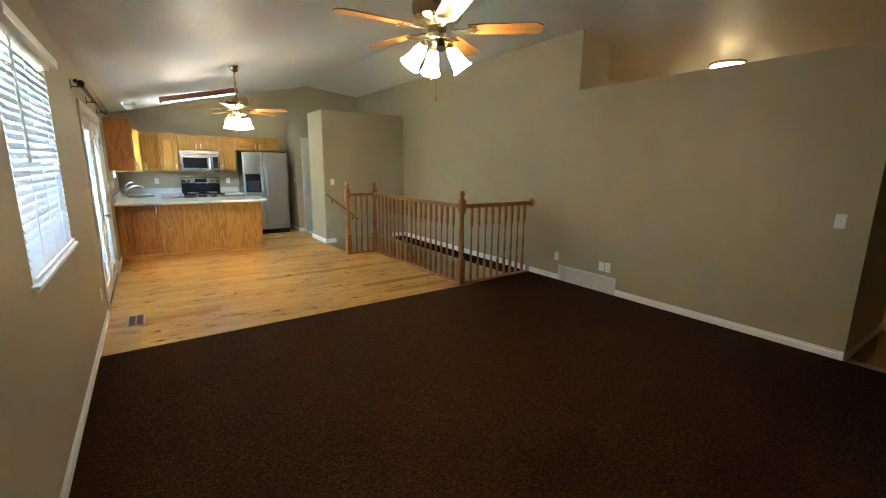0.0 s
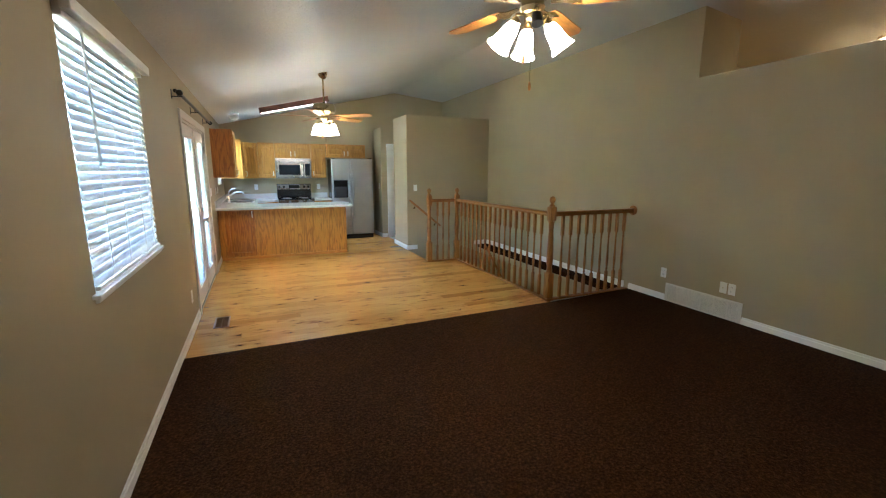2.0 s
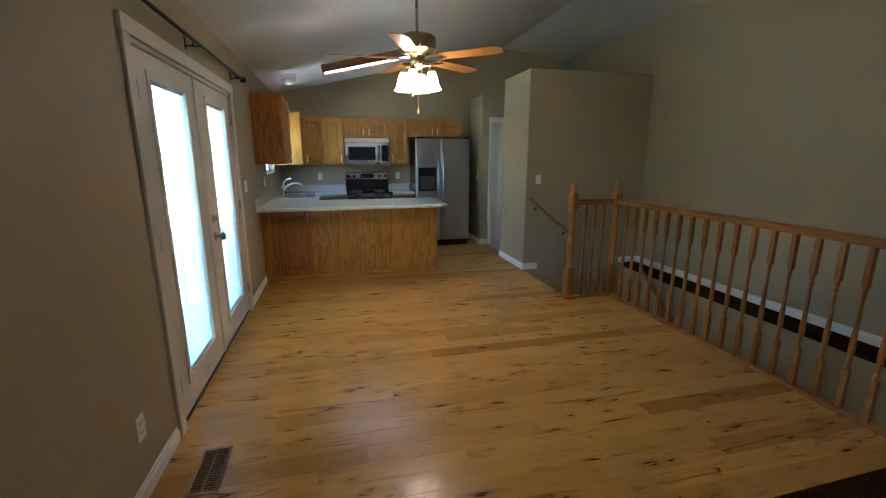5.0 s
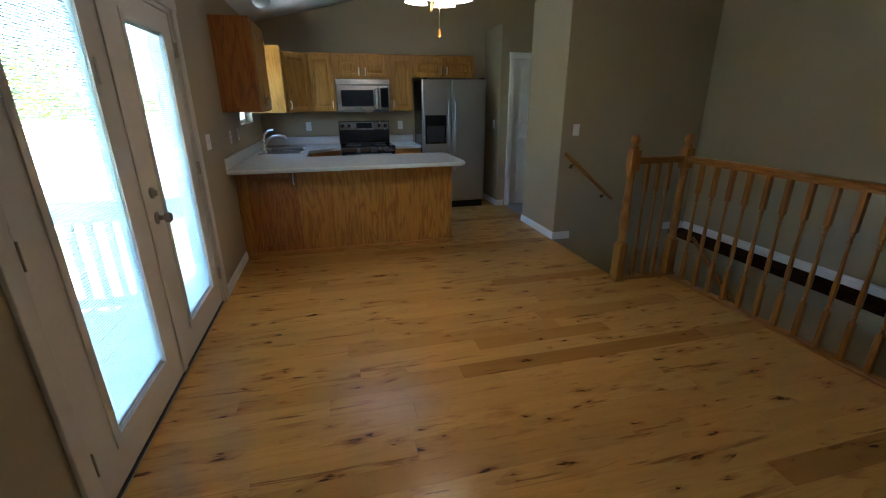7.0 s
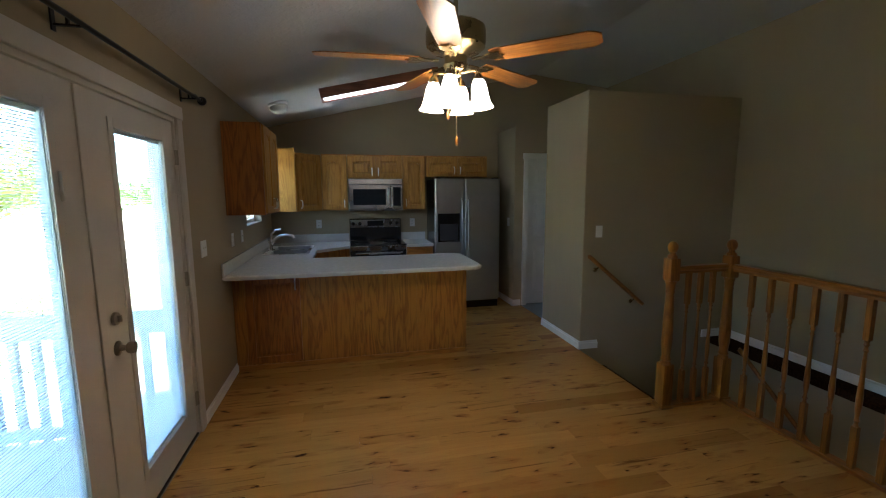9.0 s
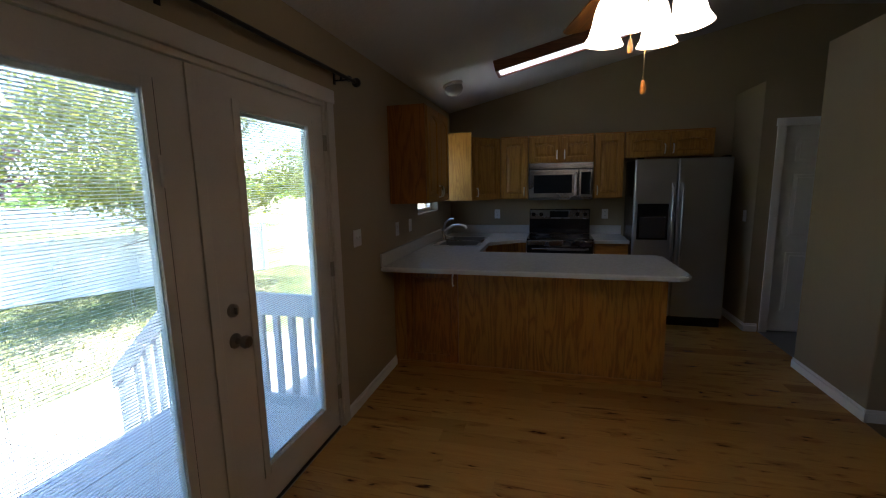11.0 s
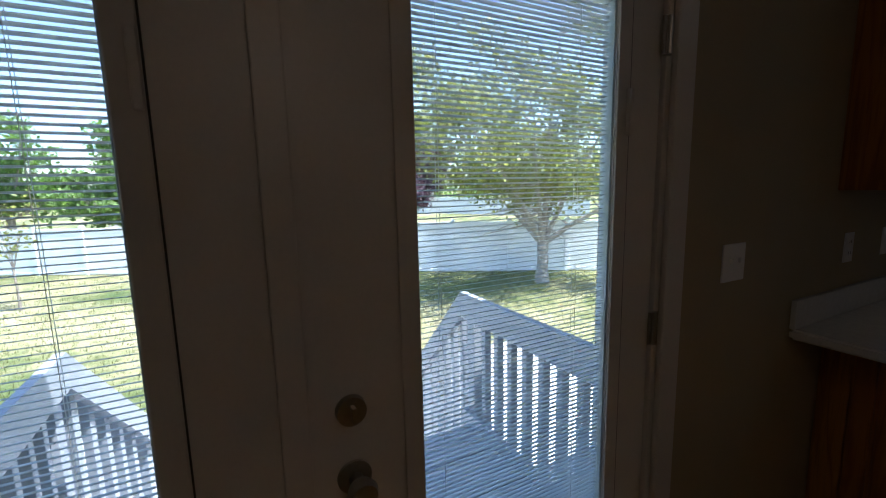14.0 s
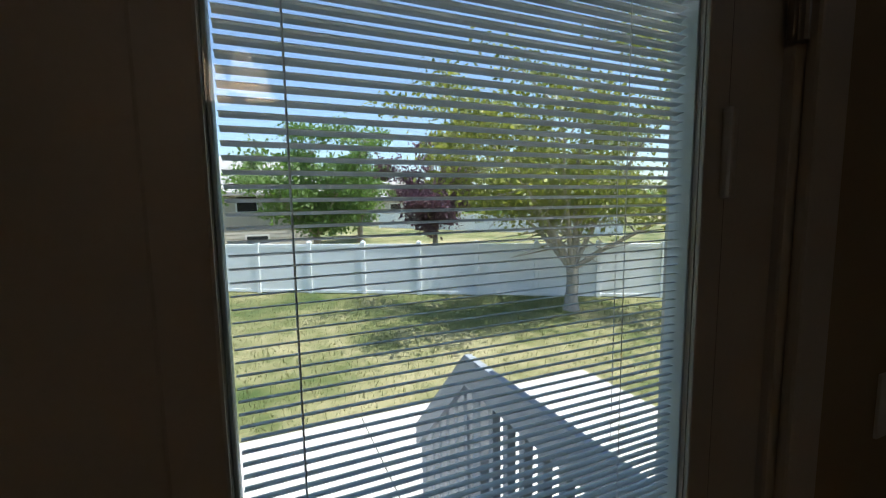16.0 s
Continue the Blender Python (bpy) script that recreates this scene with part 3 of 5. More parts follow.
def glazed_door(name, y0, y1, g0, g1, hinge_y, active):
    global slat_mesh
    d = thing(name, "ivory patio door with full glass and mini blinds tilted open", "door", kind="structure")
    xo, xi = -0.058, -0.014
    part("door_frame", cells([xo, xi], [y0, g0 - 0.02, g1 + 0.02, y1], [0.014, GZ0 - 0.02, GZ1 + 0.02, DOOR[3] - 0.032],
                             [(-1, 1, g0 - 0.02, g1 + 0.02, GZ0 - 0.02, GZ1 + 0.02)]), DOORPAINT, d)
    bm = bmesh.new()
    for a in ((g0 - 0.042, g0, GZ0 - 0.042, GZ1 + 0.042), (g1, g1 + 0.042, GZ0 - 0.042, GZ1 + 0.042), (g0, g1, GZ0 - 0.042, GZ0), (g0, g1, GZ1, GZ1 + 0.042)):
        B(bm, xi + 0.0005, xi + 0.007, a[0], a[1], a[2], a[3], 0.003)
    for a in ((g0 - 0.0195, g0, GZ0 - 0.0195, GZ1 + 0.0195), (g1, g1 + 0.0195, GZ0 - 0.0195, GZ1 + 0.0195), (g0, g1, GZ0 - 0.0195, GZ0), (g0, g1, GZ1, GZ1 + 0.0195)):
        B(bm, xo + 0.002, xi, a[0], a[1], a[2], a[3])
    part("glazing_frame", bm, DOORPAINT, d)
    for x in (xo + 0.006, xi - 0.003):
        g = part("pane", B(None, x - 0.002, x + 0.002, g0 + 0.001, g1 - 0.001, GZ0 + 0.001, GZ1 - 0.001), GLASS, d, "clear glass pane")
        g.visible_shadow = False
    bl = part("blind", B(None, -0.046, -0.026, g0 + 0.006, g1 - 0.006, GZ1 - 0.020, GZ1 - 0.002, 0.003), MINISLAT, d, "grey-white mini blind between the panes")
    n, tilt = 146, radians(14)
    if slat_mesh is None:
        bm = bmesh.new()
        w = g1 - g0 - 0.014
        top = [(-0.0060, -0.0003), (0.0, 0.0007), (0.0060, -0.0003)]
        rows = [[bm.verts.new((x * math.cos(tilt) - z * math.sin(tilt), y, x * math.sin(tilt) + z * math.cos(tilt))) for x, z in top + [(p, q - 0.0005) for p, q in top[::-1]]] for y in (-w / 2, w / 2)]
        for k in range(6):
            bm.faces.new((rows[0][k], rows[0][(k + 1) % 6], rows[1][(k + 1) % 6], rows[1][k]))
        bm.faces.new(rows[0][::-1])
        bm.faces.new(rows[1])
        bmesh.ops.recalc_face_normals(bm, faces=bm.faces[:])
        slat_mesh = bpy.data.meshes.new("slat")
        bm.to_mesh(slat_mesh)
        bm.free()
        slat_mesh.materials.append(MINISLAT)
    for k in range(n):
        s = new("slat", slat_mesh)
        s.parent = bl
        s.matrix_basis = pose(-0.036, (g0 + g1) / 2, GZ0 + 0.022 + k * (GZ1 - GZ0 - 0.052) / (n - 1))
    part("blind_bottom_rail", B(None, -0.043, -0.029, g0 + 0.007, g1 - 0.007, GZ0 + 0.003, GZ0 + 0.014, 0.002), MINISLAT, d)
    for y in (g0 + 0.0005, g1 - 0.0045):
        part("side_channel", B(None, -0.049, -0.019, y, y + 0.004, GZ0 + 0.002, GZ1 - 0.002, 0.001, 1), CHANNEL, d, "pale side channel of the blind")
    for y in (g0 + 0.057, g1 - 0.10):
        bm = bmesh.new()
        for dx in (-0.0066, 0.0066):
            C(bm, (-0.036 + dx, y, GZ0 + 0.01), (-0.036 + dx, y, GZ1 - 0.02), 0.0006, seg=5)
        part("ladder_cord", bm, PLATE, d)
    for y, side in ((g1 + 0.022, 1),):
        # dark strip painted for the shade between glazing frame and door
        gap_line = part("shadow_gap", B(None, xi + 0.0004, xi + 0.0035, y + 0.0215, y + 0.0245, GZ0 - 0.04, GZ1 + 0.04), GASKET_GAP, d)
        # slider colour is duller than the plates, standing in for weaker light
        part("slide_handle", B(None, xi + 0.0072, xi + 0.021, y + 0.006, y + 0.020, 1.555, 1.665, 0.004), DOORPAINT, d, "plastic blind slider, coloured duller to stand for weak light")
    for z in (0.25, 1.05, 1.80):
        hb = C(None, (0.006, hinge_y, z - 0.045), (0.006, hinge_y, z + 0.045), 0.007, seg=10)
        part("hinge", B(hb, -0.004, 0.003, hinge_y - 0.016, hinge_y + 0.016, z - 0.045, z + 0.045), PEWTER, d, "pewter hinge")
    if active:
        ky = y0 + 0.085
        part("door_knob", L(None, [(0.0, 0.0), (0.033, 0.0), (0.033, 0.006), (0.014, 0.012), (0.012, 0.035), (0.024, 0.042), (0.029, 0.056), (0.024, 0.07), (0.0, 0.074)], m=pose(xi, ky, 0.90, 0, 90)), PEWTER, d, "pewter door knob", True)
        db = L(None, [(0.0, 0.0), (0.03, 0.0), (0.028, 0.012), (0.0, 0.014)], m=pose(xi, ky, 1.035, 0, 90))
        part("deadbolt", B(db, xi + 0.012, xi + 0.03, ky - 0.004, ky + 0.004, 1.02, 1.05, 0.002), PEWTER, d, "pewter deadbolt turn", True)
    else:
        part("astragal", B(None, xi + 0.0008, xi + 0.010, y1 - 0.024, y1 + 0.026, 0.014, DOOR[3] - 0.034, 0.004), DOORPAINT, d)
        part("weatherstrip", B(None, xo + 0.004, xi - 0.003, y1 + 0.0005, y1 + 0.0155, 0.014, DOOR[3] - 0.034), GASKET_GAP, d)
    return d


glazed_door("door_1", c0 + 0.031, 6.338, 5.608, 6.135, c0 + 0.03, False)
glazed_door("door_2", 6.354, c1 - 0.031, 6.585, 7.112, c1 - 0.03, True)

# ---- slatted window ----
wd = thing("window_1", "white vinyl window in a drywall opening", "window", kind="structure")
y0, y1, z0, z1 = WIN
fr = bmesh.new()
for a in ((y0, y0 + 0.05, z0, z1), (y1 - 0.05, y1, z0, z1), (y0 + 0.05, y1 - 0.05, z0, z0 + 0.05), (y0 + 0.05, y1 - 0.05, z1 - 0.05, z1), ((y0 + y1) / 2 - 0.025, (y0 + y1) / 2 + 0.025, z0 + 0.05, z1 - 0.05)):
    B(fr, -0.12, -0.085, *a, 0.004)
part("window_frame", fr, TRIM, wd)
for a, b in ((y0 + 0.05, (y0 + y1) / 2 - 0.025), ((y0 + y1) / 2 + 0.025, y1 - 0.05)):
    g = part("pane", B(None, -0.105, -0.100, a, b, z0 + 0.05, z1 - 0.05), GLASS, wd)
    g.visible_shadow = False
part("window_sill", B(B(None, -0.084, 0.0, y0 + 0.002, y1 - 0.002, z0 + 0.0005, z0 + 0.02), 0.0, 0.032, y0 - 0.05, y1 + 0.022, z0 + 0.0005, z0 + 0.02, 0.005), TRIM, wd)
part("apron", B(None, 0.001, 0.016, y0 - 0.02, y1 + 0.02, z0 - 0.022, z0 - 0.001, 0.004), TRIM, wd)
bd = thing("window_blind", "white slatted window blind, half closed, glowing with daylight", "blind")
part("valance", B(None, 0.026, 0.066, y0 - 0.02, y1 + 0.025, z1 - 0.035, z1 + 0.018, 0.006), TRIM, bd, "white moulded valance")
part("headrail", B(None, -0.04, 0.0255, y0 + 0.006, y1 - 0.006, z1 - 0.055, z1 - 0.004, 0.003), TRIM, bd)
sl = bmesh.new()
th, wS = radians(-65), 0.054
pr = [(-wS / 2, 0), (-wS / 4, 0.0022), (0, 0.003), (wS / 4, 0.0022), (wS / 2, 0)]
pr = pr + [(p, q - 0.0026) for p, q in pr[::-1]]
rows = [[sl.verts.new((p * math.cos(th) - q * math.sin(th), y, p * math.sin(th) + q * math.cos(th))) for p, q in pr] for y in (-(y1 - y0) / 2 + 0.006, (y1 - y0) / 2 - 0.006)]
for k in range(10):
    sl.faces.new((rows[0][k], rows[0][(k + 1) % 10], rows[1][(k + 1) % 10], rows[1][k]))
sl.faces.new(rows[0][::-1])
sl.faces.new(rows[1])
bmesh.ops.recalc_face_normals(sl, faces=sl.faces[:])
slat0 = part("slat", sl, SLATMAT, bd)
NS = 26
for k in range(NS):
    m = pose(-0.006, (y0 + y1) / 2, z0 + 0.068 + k * (z1 - 0.09 - z0 - 0.068) / (NS - 1), 0, random.uniform(-1.5, 1.5), 0)
    if k == 0:
        slat0.matrix_basis = m
    else:
        share("slat", slat0, bd, m)
part("bottom_rail", B(None, -0.028, 0.018, y0 + 0.012, y1 - 0.012, z0 + 0.026, z0 + 0.044, 0.004), TRIM, bd)
for y in (y0 + 0.2, (y0 + y1) / 2 - 0.13, (y0 + y1) / 2 + 0.22, y1 - 0.2):
    cbm = C(None, (0.022, y, z0 + 0.03), (0.022, y, z1 - 0.05), 0.0012, seg=5)
    part("ladder_cord", C(cbm, (-0.034, y, z0 + 0.03), (-0.034, y, z1 - 0.05), 0.0012, seg=5), TRIM, bd)
part("tilt_wand", C(None, (0.034, y0 + 0.17, z1 - 0.06), (0.036, y0 + 0.175, z1 - 0.62), 0.0055, 0.0065, 8), PLATE, bd, "grey-white plastic tilt wand")
# small window over the sink
sw = thing("window_2", "small white kitchen window above the sink", "window", kind="structure")
fr = bmesh.new()
a0, a1, b0, b1 = SINKWIN
for a in ((a0, a0 + 0.04, b0, b1), (a1 - 0.04, a1, b0, b1), (a0 + 0.04, a1 - 0.04, b0, b0 + 0.04), (a0 + 0.04, a1 - 0.04, b1 - 0.04, b1)):
    B(fr, -0.12, -0.08, *a, 0.004)
part("window_frame", fr, TRIM, sw)
g = part("pane", B(None, -0.104, -0.099, a0 + 0.04, a1 - 0.04, b0 + 0.04, b1 - 0.04), GLASS, sw)
g.visible_shadow = False

# curtain rods
rod = thing("curtain_rod", "black iron double curtain rod above the patio doors", "curtain rod")
RY0, RY1 = 4.93, 7.51
for x, z, r, e in ((0.085, 2.195, 0.011, 0.0), (0.05, 2.215, 0.007, 0.03)):
    part("rod", C(None, (x, RY0 + e, z), (x, RY1 - e, z), r, seg=12), BLACKMETAL, rod, smooth=True)
    for y, s in ((RY0 + e, -1), (RY1 - e, 1)):
        part("finial", L(None, [(0.0, 0.0), (r * 1.3, 0.0), (r * 1.3, 0.012), (r * 0.8, 0.018), (r * 2.4, 0.032), (r * 2.7, 0.045), (r * 2.2, 0.06), (0.0, 0.068)], m=pose(x, y, z, -90 * s), seg=14), BLACKMETAL, rod, smooth=True)
for y in (RY0 + 0.09, (RY0 + RY1) / 2, RY1 - 0.09):
    bm = B(None, 0.001, 0.007, y - 0.012, y + 0.012, 2.16, 2.24, 0.002)
    B(bm, 0.007, 0.09, y - 0.006, y + 0.006, 2.178, 2.185)
    B(bm, 0.084, 0.09, y - 0.006, y + 0.006, 2.185, 2.195)
    part("bracket", B(bm, 0.046, 0.054, y - 0.006, y + 0.006, 2.185, 2.21), BLACKMETAL, rod)

# ---- stair railing ----
rl = thing("stair_railing", "honey oak stair railing with turned balusters and newel posts", "railing")
AX, AY, CX, CY = 3.242, 6.87, 3.750, 4.305
RAILZ = 1.03


def newel(x, y):
    """A turned newel post: square foot and head, ball on top."""
    bm = B(None, x - 0.041, x + 0.041, y - 0.041, y + 0.041, 0.0, 0.335, 0.004)
    L(bm, [(0.041, 0.333), (0.036, 0.347), (0.031, 0.356), (0.037, 0.368), (0.031, 0.38), (0.029, 0.40), (0.036, 0.46), (0.039, 0.53), (0.037, 0.62), (0.032, 0.76), (0.028, 0.86), (0.033, 0.872), (0.028, 0.885),
           (0.034, 0.905), (0.031, 0.92), (0.038, 0.94), (0.040, 0.952)], (x, y, 0), 20)
    B(bm, x - 0.041, x + 0.041, y - 0.041, y + 0.041, 0.95, 1.118, 0.014)
    p = part("newel_post", bm, RAIL_Z, rl, "turned oak newel post", True)
    part("finial", L(None, [(0.036, 1.114), (0.033, 1.132), (0.022, 1.142), (0.019, 1.153), (0.029, 1.166), (0.036, 1.186), (0.035, 1.206), (0.025, 1.225), (0.010, 1.234), (0.0, 1.235)], (x, y, 0), 20), RAIL_Z, p, "oak ball finial", True)
    base = B(None, x - 0.052, x + 0.052, y - 0.052, y + 0.052, 0.0, 0.03, 0.006)
    part("foot_trim", base, RAIL_X, rl)


for x, y in ((AX, AY), (CX, AY), (CX, CY)):
    newel(x, y)


def rail_run(x0, y0, x1, y1, n, mat):
    d = Vector((x1 - x0, y1 - y0, 0))
    ln = d.length
    along_y = abs(d.y) > abs(d.x)
    prof = [(-0.022, -0.026), (0.022, -0.026), (0.022, -0.010), (0.030, 0.002), (0.031, 0.014), (0.022, 0.026), (-0.022, 0.026), (-0.031, 0.014), (-0.030, 0.002), (-0.022, -0.010)]
    if along_y:
        m = Matrix.Translation((x0, min(y0, y1), RAILZ)) @ ALONG_Y
    else:
        m = Matrix.Translation((min(x0, x1), y0, RAILZ)) @ ALONG_X
    part("handrail", X(None, prof, m, ln), mat, rl, "moulded oak handrail")
    if along_y:
        part("shoe_rail", B(None, x0 - 0.035, x0 + 0.035, min(y0, y1), max(y0, y1), 0.0, 0.022, 0.005), mat, rl)
    else:
        part("shoe_rail", B(None, min(x0, x1), max(x0, x1), y0 - 0.035, y0 + 0.035, 0.0, 0.022, 0.005), mat, rl)
    return [Vector((x0, y0, 0)) + d * ((i + 1) / (n + 1)) for i in range(n)]


spots = rail_run(AX + 0.044, AY, CX - 0.044, AY, 3, RAIL_X) + rail_run(CX, CY + 0.044, CX, AY - 0.044, 17, RAIL_Y) + rail_run(CX + 0.044, CY, W - 0.02, CY, 9, RAIL_X)
bm = B(None, -0.016, 0.016, -0.016, 0.016, 0.02, 0.27, 0.002, 1)
L(bm, [(0.0155, 0.268), (0.011, 0.28), (0.0095, 0.292), (0.0155, 0.303), (0.0095, 0.316), (0.010, 0.33), (0.0155, 0.38), (0.016, 0.43), (0.012, 0.53), (0.0095, 0.66), (0.0085, 0.70), (0.014, 0.712), (0.009, 0.724), (0.009, 0.734), (0.0145, 0.745), (0.0105, 0.757), (0.0155, 0.772)], seg=12)
B(bm, -0.016, 0.016, -0.016, 0.016, 0.77, 1.008, 0.002, 1)
bal = part("baluster", bm, RAIL_Z, rl, "", True)
for i, p in enumerate(spots):
    if i == 0:
        bal.matrix_basis = Matrix.Translation(p)
    else:
        share("baluster", bal, rl, Matrix.Translation(p))
part("wall_rosette", L(None, [(0.0, 0.0), (0.062, 0.0), (0.062, 0.010), (0.055, 0.018), (0.0, 0.019)], m=pose(W - 0.001, CY, RAILZ, 0, -90), seg=28), RAIL_Z, rl, "round oak rosette on the wall", True)


def wall_handrail(p0, p1, off, label):
    h = thing("wall_handrail", label, "handrail")
    p0, p1, off = Vector(p0), Vector(p1), Vector(off)
    part("rail", T(None, [p0 + off * 0.15, p0, p1, p1 + off * 0.15], 0.021, 12), RAIL_X, h, smooth=True)
    for f in (0.16, 0.84):
        q = p0.lerp(p1, f)
        bm = T(None, [q + Vector((0, 0, -0.018)), q + Vector((0, 0, -0.055)) + off * 0.5, q + off * 0.985 + Vector((0, 0, -0.06))], 0.006, 8)
        part("bracket", C(bm, q + off * 0.90 + Vector((0, 0, -0.06)), q + off * 0.99 + Vector((0, 0, -0.06)), 0.022, seg=14), BRONZE, h, "brass bracket")


wall_handrail((3.30, 7.995, 0.955), (3.92, 7.995, 0.445), (0, 0.064, 0), "sloping oak handrail on brass brackets beside the stairs")
wall_handrail((LEDGE_X - 0.065, 7.62, 0.02), (LEDGE_X - 0.065, 6.4, -0.95), (0.064, 0, 0), "lower oak handrail on the stairwell wall")

# ---- kitchen ----
CT, CTH = 0.915, 0.038


def cab_door(parent, x0, x1, z0, z1, y, arched=True, handle=None, m=None, wood=None):
    """A framed oak door that faces -y in its own frame; m places it."""
    m = m or Matrix.Identity(4)
    w = x1 - x0
    s = min(0.058, w * 0.22)
    arch = min(0.035, (z1 - z0) * 0.09) if arched else 0.0
    bm = cells([x0, x0 + s, x1 - s, x1], [y - 0.019, y], [z0, z0 + s, z1 - s, z1], [(x0 + s, x1 - s, y - 1, y + 1, z0 + s, z1 - s)])
    bmesh.ops.bevel(bm, geom=[e for e in bm.edges if all(v.co.y < y - 0.01 for v in e.verts)], offset=0.006, segments=1, affect="EDGES")
    if arched:
        pts = [(x0 + s, z1 - s), (x0 + s, z1 - s - arch)] + [(x0 + s + (w - 2 * s) * k / 8, z1 - s - arch * abs(2 * k / 8 - 1) ** 1.6 - 0.001) for k in range(1, 8)] + [(x1 - s, z1 - s - arch), (x1 - s, z1 - s)]
        X(bm, pts, Matrix.Translation((0, y - 0.017, 0)) @ ALONG_Y, 0.017)
    bm.transform(m)
    wood = wood or OAK_UP
    d = part("door", bm, wood, parent)
    bm, rings = bmesh.new(), []
    for inset, out in ((-0.003, 0.001), (-0.003, 0.004), (0.010, 0.004), (0.013, 0.010), (0.036, 0.0165)):
        p0, p1, top = x0 + s + inset, x1 - s - inset, z1 - s - inset - (arch if inset < 0 else 0) * 0.0
        pts = [(p0, z0 + s + inset), (p1, z0 + s + inset)] + [(p1 + (p0 - p1) * k / 8, top - arch * abs(2 * k / 8 - 1) ** 1.6) for k in range(9)]
        rings.append([bm.verts.new((px, y - out, pz)) for px, pz in pts])
    for ra, rb in zip(rings, rings[1:]):
        for k in range(len(ra)):
            bm.faces.new((ra[k], ra[(k + 1) % len(ra)], rb[(k + 1) % len(ra)], rb[k]))
    bm.faces.new(rings[-1])
    bm.faces.new(rings[0][::-1])
    bmesh.ops.recalc_face_normals(bm, faces=bm.faces[:])
    bm.transform(m)
    part("panel", bm, wood, d)
    if handle:
        hx, hz = handle
        p = m @ Vector((hx, y - 0.02, hz))
        n = (m.to_3x3() @ Vector((0, -0.024, 0)))
        pts = [p + Vector((0, 0, dz)) + n * f for dz, f in ((-0.048, 0), (-0.044, 0.85), (-0.02, 1.15), (0.02, 1.15), (0.044, 0.85), (0.048, 0))]
        part("handle", T(None, pts, 0.0065, 8), CHROME, d, "chrome bow handle", True)


# peninsula
PX, PF, PB = 2.12, 8.275, 8.86
pen = thing("peninsula_cabinet", "honey oak peninsula cabinet with a panelled back", "cabinet")
part("body", B(None, 0.004, PX, PF, PB, 0.0, CT - CTH - 0.001, 0.003), OAK_Z, pen)
for x0, x1 in ((0.62, 1.13), (1.132, 1.63), (1.632, PX - 0.002)):
    part("back_panel", B(None, x0, x1, PF - 0.006, PF - 0.0005, 0.05, CT - CTH - 0.004, 0.0015, 1), OAK_Z, pen)
part("toe_rail", B(None, 0.016, PX, PF - 0.012, PF - 0.0005, 0.0, 0.048, 0.003), OAK_X, pen)
part("end_stile", B(None, 0.016, 0.10, PF - 0.006, PF - 0.0005, 0.05, CT - CTH - 0.004), OAK_Z, pen)
cab_door(pen, 0.115, 0.565, 0.065, CT - CTH - 0.03, PF - 0.001, False, (0.53, CT - CTH - 0.10), None, OAK_RED)
part("end_trim", B(None, PX - 0.03, PX + 0.008, PF - 0.008, PF + 0.02, 0.0, CT - CTH - 0.002, 0.003), OAK_Z, pen)

# worktop: peninsula, sink run, corner, with a hole for the sink
SX0, SX1, SY0, SY1 = 0.085, 0.575, 9.22, 9.98
ctp = thing("worktop", "white laminate worktop with a rolled front edge", "worktop")
bm = cells([0.004, SX0 + 0.02, SX1 - 0.02, 0.64, 1.026], [8.88, SY0 + 0.02, 9.82, SY1 - 0.02, BY - 0.002], [CT - CTH, CT],
           [(0.64, 9, 8, 9.82, 0, 2), (SX0 + 0.02, SX1 - 0.02, SY0 + 0.02, SY1 - 0.02, 0, 2)])
part("corner_top", bm, COUNTER, ctp)
bm = X(None, [(0.004, 8.01), (2.13, 8.01), (2.19, 8.035), (2.222, 8.09), (2.222, 8.83), (2.18, 8.8795), (0.004, 8.8795)], Matrix.Translation((0, 0, CT - CTH)), CTH)
bmesh.ops.bevel(bm, geom=[e for e in bm.edges if abs(e.verts[0].co.z - e.verts[1].co.z) < 1e-4 and not all(v.co.y > 8.87 for v in e.verts)], offset=0.009, segments=3, affect="EDGES")
part("peninsula_top", bm, COUNTER, ctp)
part("side_top", B(None, 1.760, 2.118, 9.82, BY - 0.002, CT - CTH, CT, 0.006), COUNTER, ctp)
part("corner_filler", X(None, [(0.64, 9.52), (0.96, 9.8195), (0.64, 9.8195)], Matrix.Translation((0, 0, CT - CTH)), CTH), COUNTER, ctp)
for a in ((0.002, 0.020, 8.01, BY - 0.02, CT, CT + 0.105), (0.020, 1.026, BY - 0.02, BY - 0.002, CT, CT + 0.105), (1.760, 2.118, BY - 0.02, BY - 0.002, CT, CT + 0.105)):
    part("backsplash", B(None, *a, 0.004), COUNTER, ctp)
sinkcab = thing("sink_cabinet", "honey oak base cabinet under the sink", "cabinet")
part("body", cells([0.004, SX0 + 0.03, SX1 - 0.015, 0.60], [PB + 0.002, SY0 + 0.01, SY1 - 0.01, BY - 0.004], [0.0, CT - 0.20, CT - CTH - 0.002], [(SX0 + 0.03, SX1 - 0.015, SY0 + 0.01, SY1 - 0.01, CT - 0.20, 2)]), OAK_Z, sinkcab)
cornercab = thing("corner_cabinet", "honey oak base cabinet in the corner", "cabinet")
part("body", X(None, [(0.602, 9.56), (0.93, 9.855), (1.02, 9.855), (1.02, BY - 0.004), (0.602, BY - 0.004)], Matrix.Translation((0, 0, 0.0)), CT - CTH - 0.002), OAK_Z, cornercab)
sidecab = thing("side_cabinet", "narrow honey oak base cabinet between range and fridge", "cabinet")
part("body", B(None, 1.764, 2.114, 9.86, BY - 0.004, 0.0, CT - CTH - 0.002, 0.003), OAK_Z, sidecab)
